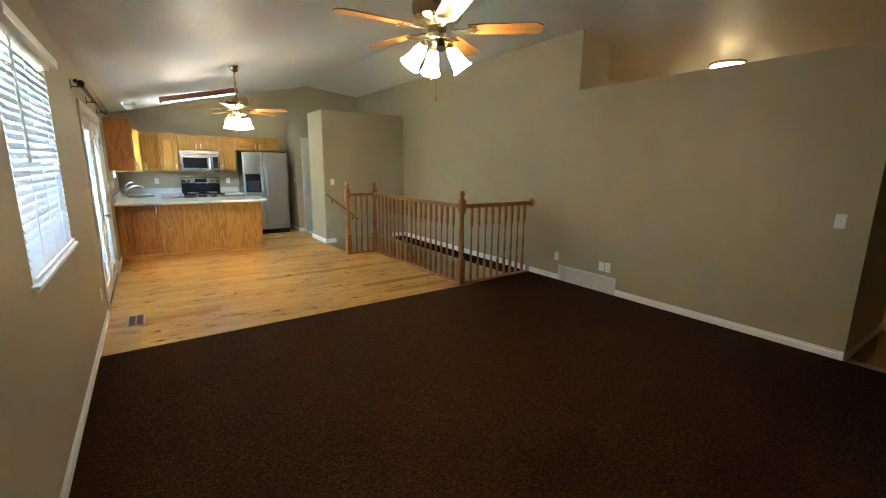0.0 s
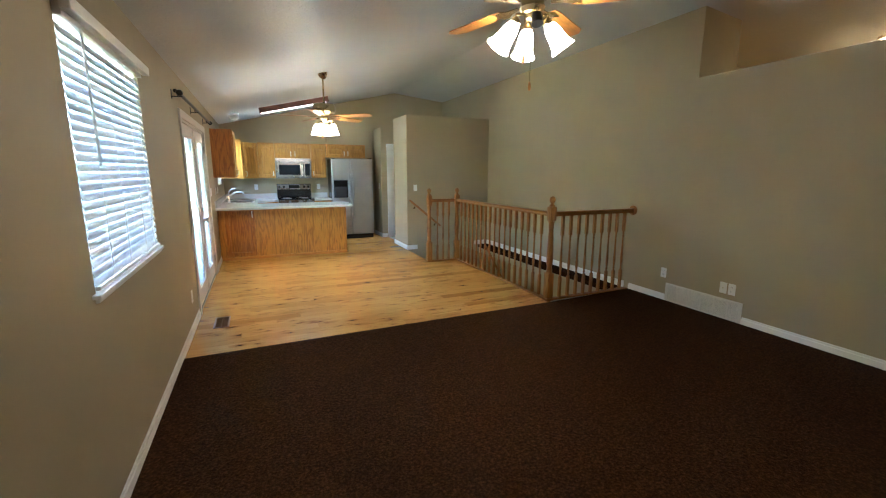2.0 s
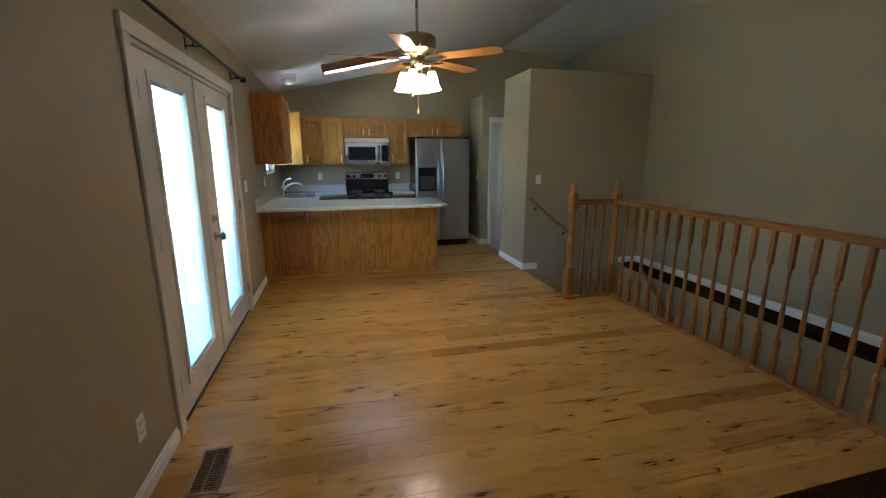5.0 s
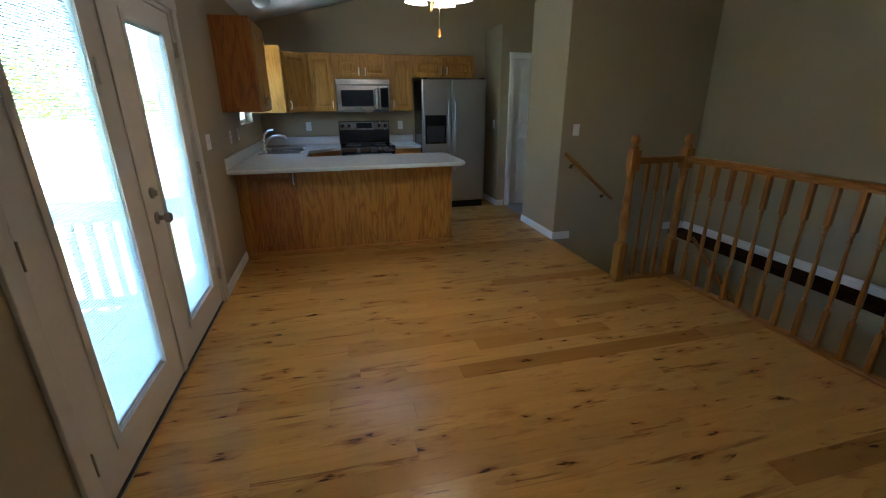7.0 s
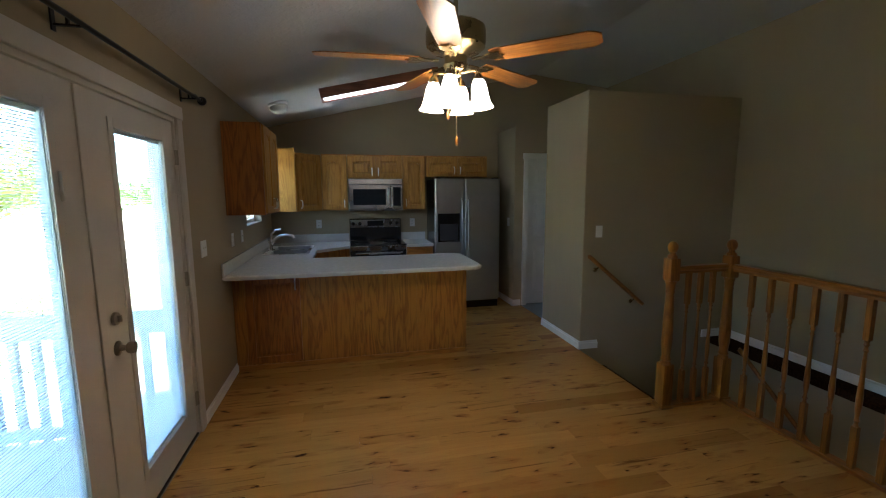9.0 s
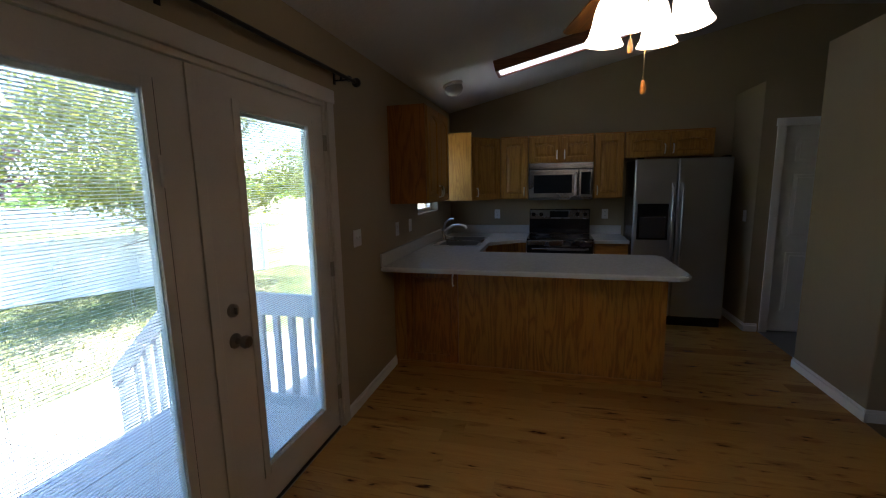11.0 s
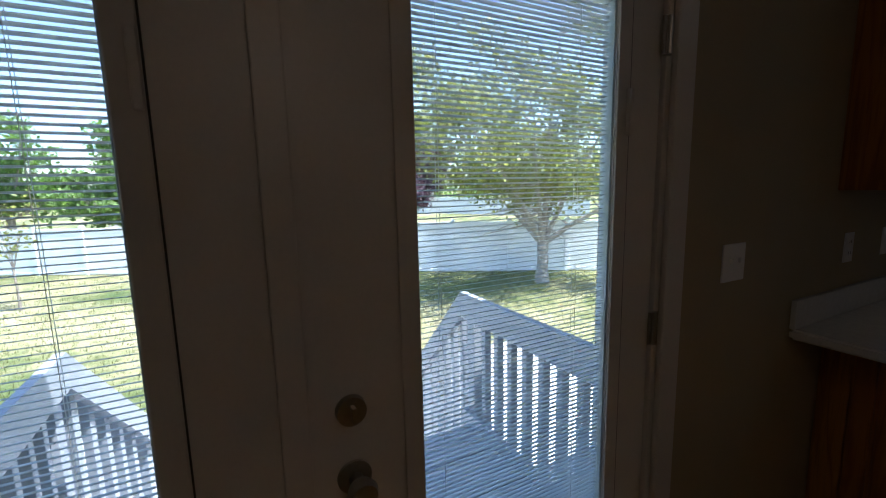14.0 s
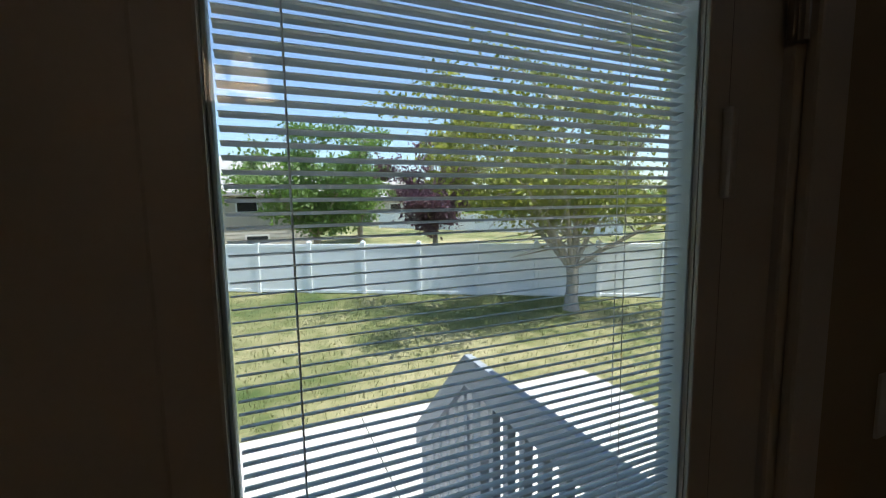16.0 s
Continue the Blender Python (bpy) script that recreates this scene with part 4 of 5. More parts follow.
part("drawer_front", B(None, 1.775, 2.105, 9.842, 9.859, 0.70, 0.855, 0.004), OAK_X, sidecab)
cab_door(sidecab, 1.775, 2.105, 0.11, 0.69, 9.859, False, (1.81, 0.62))

# sink and tap
sk = thing("kitchen_sink", "double-bowl stainless steel sink set in the worktop", "sink")
bm = cells([SX0, SX0 + 0.06, SX1 - 0.03, SX1], [SY0, SY0 + 0.025, (SY0 + SY1) / 2 - 0.014, (SY0 + SY1) / 2 + 0.014, SY1 - 0.025, SY1], [CT + 0.0005, CT + 0.006],
           [(SX0 + 0.06, SX1 - 0.03, SY0 + 0.025, (SY0 + SY1) / 2 - 0.014, 0, 2), (SX0 + 0.06, SX1 - 0.03, (SY0 + SY1) / 2 + 0.014, SY1 - 0.025, 0, 2)])
part("rim", bm, CHROME, sk)
for a, b in ((SY0 + 0.025, (SY0 + SY1) / 2 - 0.014), ((SY0 + SY1) / 2 + 0.014, SY1 - 0.025)):
    bm = cells([SX0 + 0.056, SX0 + 0.06, SX1 - 0.03, SX1 - 0.026], [a - 0.004, a, b, b + 0.004], [CT - 0.18, CT - 0.176, CT + 0.0003], [(SX0 + 0.06, SX1 - 0.03, a, b, CT - 0.176, 2)])
    part("bowl", bm, FRIDGE_STEEL, sk)
fa = thing("kitchen_tap", "chrome single-lever kitchen tap with a long spout", "tap")
FX, FY = 0.115, 9.60
bm = L(None, [(0.034, CT + 0.006), (0.034, CT + 0.014), (0.026, CT + 0.026), (0.025, CT + 0.11), (0.021, CT + 0.135), (0.0, CT + 0.142)], (FX, FY, 0))
part("body", bm, CHROME, fa, smooth=True)
part("spout", T(None, [(FX, FY, CT + 0.06), (FX + 0.05, FY - 0.02, CT + 0.135), (FX + 0.12, FY - 0.04, CT + 0.180), (FX + 0.19, FY - 0.06, CT + 0.190), (FX + 0.255, FY - 0.075, CT + 0.178), (FX + 0.275, FY - 0.08, CT + 0.150)], 0.016, 12), CHROME, fa, smooth=True)
part("lever", T(None, [(FX, FY, CT + 0.130), (FX + 0.02, FY - 0.01, CT + 0.20), (FX + 0.07, FY - 0.03, CT + 0.245), (FX + 0.13, FY - 0.05, CT + 0.255)], 0.011, 10), CHROME, fa, smooth=True)

# wall cabinets
UZ0, UZ1, UF = 1.36, 2.075, 10.13


def wall_cabinet(x0, x1, z0, z1, doors, hz=None, hs=()):
    c = thing("wall_cabinet", "honey oak wall cabinet with arched panel doors", "cabinet", group="kitchen wall cabinets")
    part("body", B(None, x0 + 0.001, x1 - 0.001, UF, BY - 0.002, z0, z1, 0.002), OAK_UP, c)
    n = len(doors)
    for i, side in enumerate(doors):
        a, b = x0 + (x1 - x0) * i / n + 0.014, x0 + (x1 - x0) * (i + 1) / n - 0.014
        hx = b - 0.028 if side > 0 else a + 0.028
        cab_door(c, a, b, z0 + 0.012, z1 - 0.02, UF - 0.001, True, (hx, z0 + 0.09))
    part("crown", B(None, x0 + 0.001, x1 - 0.001, UF - 0.006, UF + 0.03, z1 + 0.0005, z1 + 0.014, 0.003), OAK_X, c)


wall_cabinet(0.696, 1.022, UZ0, UZ1, (1,))
wall_cabinet(1.026, 1.752, 1.775, UZ1, (1, -1))
wall_cabinet(1.756, 2.072, UZ0, UZ1, (-1,))
wall_cabinet(2.076, 2.96, 1.80, UZ1, (1, -1))
# tall cabinet by the patio doors, on the side wall
c = thing("wall_cabinet", "taller honey oak wall cabinet beside the patio doors", "cabinet", group="kitchen wall cabinets")
part("body", B(None, 0.002, 0.315, 8.27, 8.99, 1.398, 2.180, 0.002), OAK_RED, c)
cab_door(c, 8.28, 8.63, 1.41, 2.165, 0, True, (8.60, 1.49), pose(0.316, 0, 0, 0, 0, 90))
cab_door(c, 8.635, 8.98, 1.41, 2.165, 0, True, (8.665, 1.49), pose(0.316, 0, 0, 0, 0, 90))
# lower cabinet beyond the sink window and the corner unit
c = thing("wall_cabinet", "honey oak wall cabinet beyond the sink window", "cabinet", group="kitchen wall cabinets")
part("body", B(None, 0.002, 0.405, 9.79, 9.818, UZ0, UZ1 + 0.05, 0.002), OAK_UP, c)
c = thing("wall_cabinet", "diagonal honey oak corner wall cabinet", "cabinet", group="kitchen wall cabinets")
part("body", X(None, [(0.002, 9.82), (0.405, 9.82), (0.685, UF), (0.693, UF), (0.693, BY - 0.002), (0.002, BY - 0.002)], Matrix.Translation((0, 0, UZ0)), UZ1 - UZ0), OAK_UP, c)
dl = math.hypot(0.28, UF - 9.82)
ang = math.degrees(math.atan2(UF - 9.82, 0.28))
cab_door(c, 0.02, dl - 0.02, UZ0 + 0.012, UZ1 - 0.02, -0.001, True, (0.055, UZ0 + 0.09), pose(0.405, 9.82, 0, 0, 0, ang))

# microwave over the range
mw = thing("microwave", "stainless steel over-the-range microwave with a dark window", "microwave")
M0, M1, MF, MZ0, MZ1 = 1.032, 1.748, 10.06, 1.352, 1.770
part("case", B(None, M0, M1, MF + 0.02, BY - 0.004, MZ0, MZ1, 0.004), DARKPLASTIC, mw)
dr = part("door", B(None, M0 + 0.004, M0 + 0.555, MF - 0.012, MF + 0.019, MZ0 + 0.02, MZ1 - 0.075, 0.006), STEEL, mw)
part("window", B(None, M0 + 0.06, M0 + 0.485, MF - 0.0145, MF - 0.0115, MZ0 + 0.075, MZ1 - 0.135, 0.001, 1), DARKGLASS, dr, "dark glass window")
part("handle", T(None, [(M0 + 0.525, MF - 0.010, MZ0 + 0.06), (M0 + 0.525, MF - 0.045, MZ0 + 0.08), (M0 + 0.525, MF - 0.05, MZ0 + 0.18), (M0 + 0.525, MF - 0.045, MZ1 - 0.14), (M0 + 0.525, MF - 0.010, MZ1 - 0.12)], 0.011, 10), CHROME, dr, "polished bar handle", True)
cp = part("control_panel", B(None, M0 + 0.559, M1 - 0.004, MF - 0.012, MF + 0.019, MZ0 + 0.02, MZ1 - 0.075, 0.006), STEEL, mw)
part("keypad", B(None, M0 + 0.585, M1 - 0.03, MF - 0.0145, MF - 0.0115, MZ0 + 0.06, MZ1 - 0.11, 0.001, 1), DARKGLASS, cp)
bm = B(None, M0, M1, MF - 0.014, MF + 0.019, MZ1 - 0.07, MZ1, 0.006)
part("vent_grille", bm, STEEL, mw)
part("bottom_trim", B(None, M0 + 0.004, M1 - 0.004, MF - 0.008, MF + 0.019, MZ0 - 0.004, MZ0 + 0.017, 0.004), STEEL, mw)

# range
rg = thing("cooking_range", "black and stainless electric range with a raised control panel", "range")
R0, R1, RF = 1.034, 1.750, 9.80
part("body", B(None, R0, R1, RF + 0.03, BY - 0.006, 0.02, CT - 0.004, 0.004), BLACK, rg)
ck = part("cooktop", B(None, R0 - 0.004, R1 + 0.004, RF - 0.004, BY - 0.10, CT - 0.003, CT + 0.012, 0.005), DARKGLASS, rg)
for x, y, r in ((1.20, 9.98, 0.105), (1.57, 9.98, 0.085), (1.20, 10.22, 0.08), (1.57, 10.22, 0.10)):
    part("burner_ring", L(None, [(r, CT + 0.0121), (r, CT + 0.0128), (r - 0.008, CT + 0.0128), (r - 0.008, CT + 0.0121)], (x, y, 0), 28), DARKPLASTIC, ck)
bg = part("backguard", B(None, R0, R1, BY - 0.095, BY - 0.006, CT + 0.0125, 1.225, 0.008), BLACK, rg)
part("fascia", B(None, R0 + 0.008, R1 - 0.008, BY - 0.099, BY - 0.0955, 1.105, 1.215, 0.001, 1), STEEL, bg)
part("clock_panel", B(None, 1.28, 1.50, BY - 0.103, BY - 0.0995, 1.125, 1.20, 0.001, 1), DARKGLASS, bg)
for x in (1.085, 1.175, 1.605, 1.695):
    part("knob", L(None, [(0.0, 0.024), (0.016, 0.022), (0.019, 0.004), (0.024, 0.0), (0.0, 0.0)], m=pose(x, BY - 0.0995, 1.16, 90), seg=16), BLACK, bg, "black knob", True)
part("oven_door", B(None, R0 + 0.004, R1 - 0.004, RF, RF + 0.03, 0.20, CT - 0.07, 0.006), DARKGLASS, rg)
part("front_trim", B(None, R0 + 0.002, R1 - 0.002, RF - 0.002, RF + 0.03, CT - 0.068, CT - 0.006, 0.006), STEEL, rg)
part("oven_handle", T(None, [(R0 + 0.06, RF + 0.005, CT - 0.10), (R0 + 0.06, RF - 0.04, CT - 0.10), (R1 - 0.06, RF - 0.04, CT - 0.10), (R1 - 0.06, RF + 0.005, CT - 0.10)], 0.012, 10), STEEL, rg, "steel bar handle", True)
part("drawer", B(None, R0 + 0.004, R1 - 0.004, RF, RF + 0.03, 0.03, 0.19, 0.006), STEEL, rg)

# fridge
fg = thing("refrigerator", "stainless side-by-side refrigerator with black sides and ice dispenser", "refrigerator")
F0, F1, FF, FZ = 2.14, 3.04, 9.80, 1.765
part("case", B(None, F0 + 0.004, F1 - 0.004, FF + 0.075, BY - 0.03, 0.02, FZ, 0.006), BLACK, fg)
SPLIT = 2.545
for a, b in ((F0, SPLIT - 0.004), (SPLIT + 0.004, F1)):
    bm = B(None, a, b, FF, FF + 0.07, 0.105, FZ + 0.004, 0.014, 3)
    d = part("door", bm, FRIDGE_STEEL, fg, "brushed steel door")
    if a == F0:
        part("dispenser", B(None, a + 0.035, a + 0.335, FF - 0.004, FF + 0.02, 0.93, 1.31, 0.004), BLACK, d, "black ice and water dispenser")
        part("dispenser_recess", B(None, a + 0.06, a + 0.31, FF - 0.006, FF - 0.0045, 0.95, 1.17, 0.001, 1), DARKPLASTIC, d)
for x in (SPLIT - 0.045, SPLIT + 0.045):
    part("handle", T(None, [(x, FF + 0.004, 0.55), (x, FF - 0.045, 0.58), (x, FF - 0.052, 1.0), (x, FF - 0.045, 1.48), (x, FF + 0.004, 1.51)], 0.013, 10), FRIDGE_STEEL, fg, "long steel bar handle", True)
part("toe_grille", B(None, F0 + 0.01, F1 - 0.01, FF + 0.03, FF + 0.074, 0.0, 0.095, 0.004), BLACK, fg)
for x in (F0 + 0.05, F1 - 0.05):
    part("hinge_cover", B(None, x - 0.03, x + 0.03, FF + 0.02, FF + 0.14, FZ + 0.0045, FZ + 0.02, 0.004), BLACK, fg)


# ---- ceiling fans ----
def bell_shade(c, lean, az):
    m = Matrix.Translation(c) @ pose(0, 0, 0, 0, 0, az) @ pose(0, 0, 0, 0, -lean)
    pr = [(p * 0.98, q * 1.26) for p, q in [(0.022, 0.0), (0.032, -0.012), (0.040, -0.035), (0.044, -0.065), (0.052, -0.095), (0.066, -0.115), (0.063, -0.115), (0.049, -0.094), (0.041, -0.065), (0.036, -0.034), (0.028, -0.012), (0.018, -0.004)]]
    return L(None, pr, m=m, seg=22)


def ceiling_fan(x, y, hub, az, lean, label, n_shades=4, r_arm=0.116, reach=0.70, shade_az=-28, bare=-1):
    cz = ceil_z(x)
    f = thing("ceiling_fan", label, "ceiling fan", (x, y, hub), group="ceiling fans")
    top = cz - hub
    tilt = math.degrees(math.atan((RIDGE_Z - LEFT_Z) / RIDGE_X))
    part("canopy", L(None, [(0.0, 0.0), (0.066, 0.0), (0.062, -0.02), (0.044, -0.055), (0.024, -0.075), (0.0, -0.076)], m=pose(0, 0, top - 0.001, 0, -tilt), seg=24), BRONZE, f, "antique brass canopy", True)
    part("downrod", C(None, (0, 0, 0.12), (0, 0, top - 0.05), 0.0115, seg=14), BRONZE, f, smooth=True)
    mo = part("motor_housing", L(None, [(0.012, 0.150), (0.03, 0.143), (0.045, 0.132), (0.128, 0.125), (0.148, 0.112), (0.152, 0.085), (0.152, 0.045), (0.148, 0.018), (0.128, 0.002), (0.085, -0.010), (0.060, -0.026), (0.058, -0.05), (0.064, -0.068), (0.052, -0.092), (0.034, -0.098), (0.026, -0.118), (0.012, -0.124), (0.0, -0.124)], seg=32), BRONZE, f, "antique brass motor housing", True)
    for i in range(5):
        a = az + 72 * i
        m = pose(0, 0, -0.045, 0, 0, a)
        ib = X(None, [(0.09, -0.014), (0.16, -0.022), (0.20, -0.05), (0.245, -0.052), (0.235, -0.015), (0.26, 0.0), (0.235, 0.015), (0.245, 0.052), (0.20, 0.05), (0.16, 0.022), (0.09, 0.014)], Matrix.Translation((0, 0, -0.006)), 0.006)
        ib.transform(m)
        part("blade_iron", ib, BRONZE, f)
        bl = X(None, [(0.19, -0.052), (0.24, -0.060), (reach - 0.045, -0.070), (reach - 0.01, -0.047), (reach, -0.036), (reach, 0.036), (reach - 0.01, 0.047), (reach - 0.045, 0.070), (0.24, 0.060), (0.19, 0.052)], Matrix.Translation((0, 0, 0.001)), 0.006)
        bl.transform(pose(0, 0, 0, -9, 0, 0))
        ob = part("blade", bl, BLADE, f, "oak-finish fan blade")
        ob.matrix_basis = m
    for i in range(n_shades):
        a = radians(shade_az + 360 / n_shades * i)
        cx, cy = r_arm * math.cos(a), r_arm * math.sin(a)
        arm = part("lamp_arm", T(None, [(0.03 * math.cos(a), 0.03 * math.sin(a), -0.105), (0.6 * cx, 0.6 * cy, -0.098), (0.95 * cx, 0.95 * cy, -0.098), (cx, cy, -0.115)], 0.007, 8), BRONZE, f, smooth=True)
        part("socket_cup", L(None, [(0.0, 0.0), (0.014, 0.0), (0.026, -0.02), (0.026, -0.034), (0.0, -0.034)], (cx, cy, -0.112), 16), BRONZE, arm, smooth=True)
        if i == bare:
            part("bare_socket", C(None, (cx, cy, -0.125), (cx * 1.25, cy * 1.25, -0.175), 0.024, 0.028, 16), BLACKMETAL, arm, "empty dark lamp socket without a shade", True)
            continue
        part("shade", bell_shade((cx, cy, -0.140), lean, math.degrees(a)), SHADE, arm, "frosted bell glass shade, lit", True)
        part("bulb", L(None, [(0.0, 0.0), (0.013, -0.004), (0.014, -0.03), (0.024, -0.055), (0.026, -0.075), (0.018, -0.094), (0.0, -0.102)], m=Matrix.Translation((cx, cy, -0.150)) @ pose(0, 0, 0, 0, 0, math.degrees(a)) @ pose(0, 0, 0, 0, -lean), seg=14), BULB, arm, "glowing bulb", True)
    for dx, ln in ((-0.038, 0.13), (0.006, 0.26)):
        p = part("pull_chain", C(None, (dx, 0.01, -0.09), (dx, 0.01, -0.155 - ln), 0.0016, seg=6), BRONZE, f)
        part("chain_fob", L(None, [(0.0, 0.0), (0.005, -0.004), (0.009, -0.03), (0.007, -0.045), (0.0, -0.048)], (dx, 0.01, -0.155 - ln), 12), BLADE, p, "turned wooden fob", True)
    return f


ceiling_fan(1.568, 6.53, 2.288, 33, 6, "antique brass ceiling fan with oak blades over the dining floor")
ceiling_fan(2.00, 2.30, 2.395, 32, 36, "antique brass ceiling fan with oak blades and one empty socket", 4, 0.085, 0.63, -20, 3)

# fluorescent fixture on the slope
SLOPE = math.degrees(math.atan((RIDGE_Z - LEFT_Z) / RIDGE_X))
fl = thing("fluorescent_light", "wood-framed fluorescent ceiling light, lit", "ceiling light", (1.38, 9.05, ceil_z(1.38) - 0.002))
TILT = pose(0, 0, 0, 0, -SLOPE)
for a in ((-0.63, 0.63, -0.13, -0.105), (-0.63, 0.63, 0.105, 0.13), (-0.63, -0.605, -0.105, 0.105), (0.605, 0.63, -0.105, 0.105)):
    bm = B(None, a[0], a[1], a[2], a[3], -0.095, 0.0, 0.005)
    bm.transform(TILT)
    part("frame_board", bm, CHERRY, fl)
bm = B(None, -0.603, 0.603, -0.103, 0.103, -0.085, -0.015, 0.012)
bm.transform(TILT)
part("diffuser", bm, TUBE, fl, "white glowing acrylic diffuser")
tl = bpy.data.lights.new("fluorescent_lamp", "AREA")
tl.shape, tl.size, tl.size_y, tl.energy, tl.color = "RECTANGLE", 1.15, 0.18, 0.035, (0.90, 0.97, 1.0)
new("fluorescent_lamp", tl).matrix_world = pose(1.38 + 0.025, 9.05, ceil_z(1.38) - 0.105) @ pose(0, 0, 0, 0, -SLOPE)
# dome light over the sink
dm = thing("dome_light", "small white glass dome light over the sink, off", "ceiling light", (0.33, 9.22, ceil_z(0.33) - 0.001))
part("base", L(None, [(0.0, 0.0), (0.10, 0.0), (0.10, -0.02), (0.09, -0.028), (0.0, -0.028)], m=TILT, seg=24), TRIM, dm, smooth=True)
part("globe", L(None, [(0.088, -0.026), (0.092, -0.05), (0.078, -0.085), (0.045, -0.11), (0.0, -0.118)], m=TILT, seg=24), FROST, dm, smooth=True)
# flush light over the open entry
EX, EY = 7.0, 2.78
EZ = ceil_z(EX)
up = thing("entry_light", "bronze-rimmed glass bowl light under the entry ceiling, lit", "ceiling light", (EX, EY, EZ))
part("stem", C(None, (0, 0, -0.085), (0, 0, -0.001), 0.012, seg=12), BRONZE, up, smooth=True)
part("rim", L(None, [(0.20, -0.045), (0.215, -0.04), (0.22, -0.055), (0.215, -0.075), (0.198, -0.075), (0.20, -0.045)], seg=36), BRONZE, up, "bronze rim", True)
part("bowl", L(None, [(0.199, -0.070), (0.18, -0.105), (0.13, -0.14), (0.06, -0.158), (0.0, -0.162), (0.0, -0.157), (0.058, -0.153), (0.127, -0.135), (0.176, -0.102), (0.194, -0.070)], seg=36), BOWLGLOW, up, "frosted glass bowl", True)
ul = bpy.data.lights.new("entry_bulb", "POINT")
ul.energy, ul.color, ul.shadow_soft_size = 0.9, (1.0, 0.66, 0.30), 0.03
new("entry_bulb", ul).location = (EX, EY + 0.06, EZ - 0.065)


# ---- plates, vents ----
def plate(name, label, at, face, kind="outlet", w=0.072):
    """A wall plate that faces +x, -x or -y."""
    rz = {"+x": 90, "-x": -90, "-y": 0}[face]
    t = thing(name, label, name.replace("_", " "), at, rz)
    part("cover", B(None, -w / 2, w / 2, -0.006, -0.0005, -0.058, 0.058, 0.002), PLATE, t)
    if kind == "outlet":
        for z in (-0.022, 0.022):
            part("socket", B(None, -0.017, 0.017, -0.008, -0.0062, z - 0.014, z + 0.014, 0.003, 1), PLATE, t)
            bm = B(None, -0.009, -0.006, -0.0088, -0.0081, z - 0.005, z + 0.006)
            part("slot", B(bm, 0.006, 0.009, -0.0088, -0.0081, z - 0.005, z + 0.006), SLOT, t)
    elif kind == "switch":
        k = 2 if w > 0.1 else 1
        for i in range(k):
            x = (i - (k - 1) / 2) * 0.046
            part("toggle", B(None, x - 0.005, x + 0.005, -0.016, -0.0061, -0.002, 0.014, 0.002, 1), PLATE, t)
    else:
        part("jack", C(None, (0, -0.012, 0), (0, -0.0061, 0), 0.005, seg=10), BRONZE, t)


plate("wall_outlet", "white duplex outlet on the taupe wall", (0, 4.92, 0.32), "+x")
plate("wall_outlet", "white duplex outlet near the stair railing", (W, 3.782, 0.335), "-x")
plate("wall_outlet", "white duplex outlet above the return vent", (W, 2.985, 0.333), "-x")
plate("cable_jack", "white cable jack plate beside an outlet", (W, 3.072, 0.333), "-x", "jack")
plate("light_switch", "white cable plate near the hall opening", (W, 0.946, 1.145), "-x", "jack")
plate("light_switch", "white toggle switch above the stair handrail", (3.428, BY0, 1.195), "-y", "switch")
plate("light_switch", "white double toggle switch beside the patio doors", (0, 7.627, 1.195), "+x", "switch", 0.115)
plate("wall_outlet", "white duplex outlet above the worktop", (0, 8.41, 1.175), "+x")
plate("light_switch", "white toggle switch above the worktop", (0, 8.76, 1.175), "+x", "switch")
plate("wall_outlet", "white duplex outlet on the kitchen wall", (0.62, BY, 1.16), "-y")
plate("wall_outlet", "white duplex outlet beside the range", (1.93, BY, 1.16), "-y")
plate("light_switch", "white toggle switch beside the fridge", (PANTRY_X, 9.98, 1.17), "-x", "switch")
# return grille
rv = thing("return_vent", "wide cream metal return-air grille at the wall foot", "vent")
V0, V1 = 2.862, 3.735
for a in ((V0, V1, 0.005, 0.028), (V0, V1, 0.200, 0.222), (V0, V0 + 0.03, 0.028, 0.200), (V1 - 0.03, V1, 0.028, 0.200)):
    part("frame_bar", B(None, W - 0.012, W - 0.0005, *a, 0.002, 1), VENTMETAL, rv)
part("backing", B(None, W - 0.003, W - 0.001, V0 + 0.03, V1 - 0.03, 0.028, 0.200), DARKPLASTIC, rv)
for k in range(1, 6):
    y = V0 + (V1 - V0) * k / 6
    part("mullion", B(None, W - 0.011, W - 0.003, y - 0.006, y + 0.006, 0.028, 0.200), VENTMETAL, rv)
lv = B(None, -0.004, 0.004, V0 + 0.031, V1 - 0.031, -0.0012, 0.0012)
lv.transform(pose(0, 0, 0, 0, -40))
l0 = part("slat", lv, VENTMETAL, rv)
for k in range(18):
    m = pose(W - 0.0066, 0, 0.034 + 0.0094 * k)
    if k == 0:
        l0.matrix_basis = m
    else:
        share("slat", l0, rv, m)
# floor register
fv = thing("floor_register", "brown metal floor register by the wall", "vent", (0.232, 4.985, 0.0))
for a in ((-0.07, 0.07, -0.165, -0.145), (-0.07, 0.07, 0.145, 0.165), (-0.07, -0.055, -0.145, 0.145), (0.055, 0.07, -0.145, 0.145)):
    part("frame_bar", B(None, *a, 0.0005, 0.006, 0.0015, 1), BROWNVENT, fv)
part("backing", B(None, -0.055, 0.055, -0.145, 0.145, 0.0005, 0.0015), BLACK, fv)
s0 = part("slat", B(None, -0.054, 0.054, -0.003, 0.003, 0.0016, 0.005), BROWNVENT, fv)
for k in range(18):
    m = pose(0, -0.136 + 0.016 * k, 0)
    if k == 0:
        s0.matrix_basis = m
    else:
        share("slat", s0, fv, m)
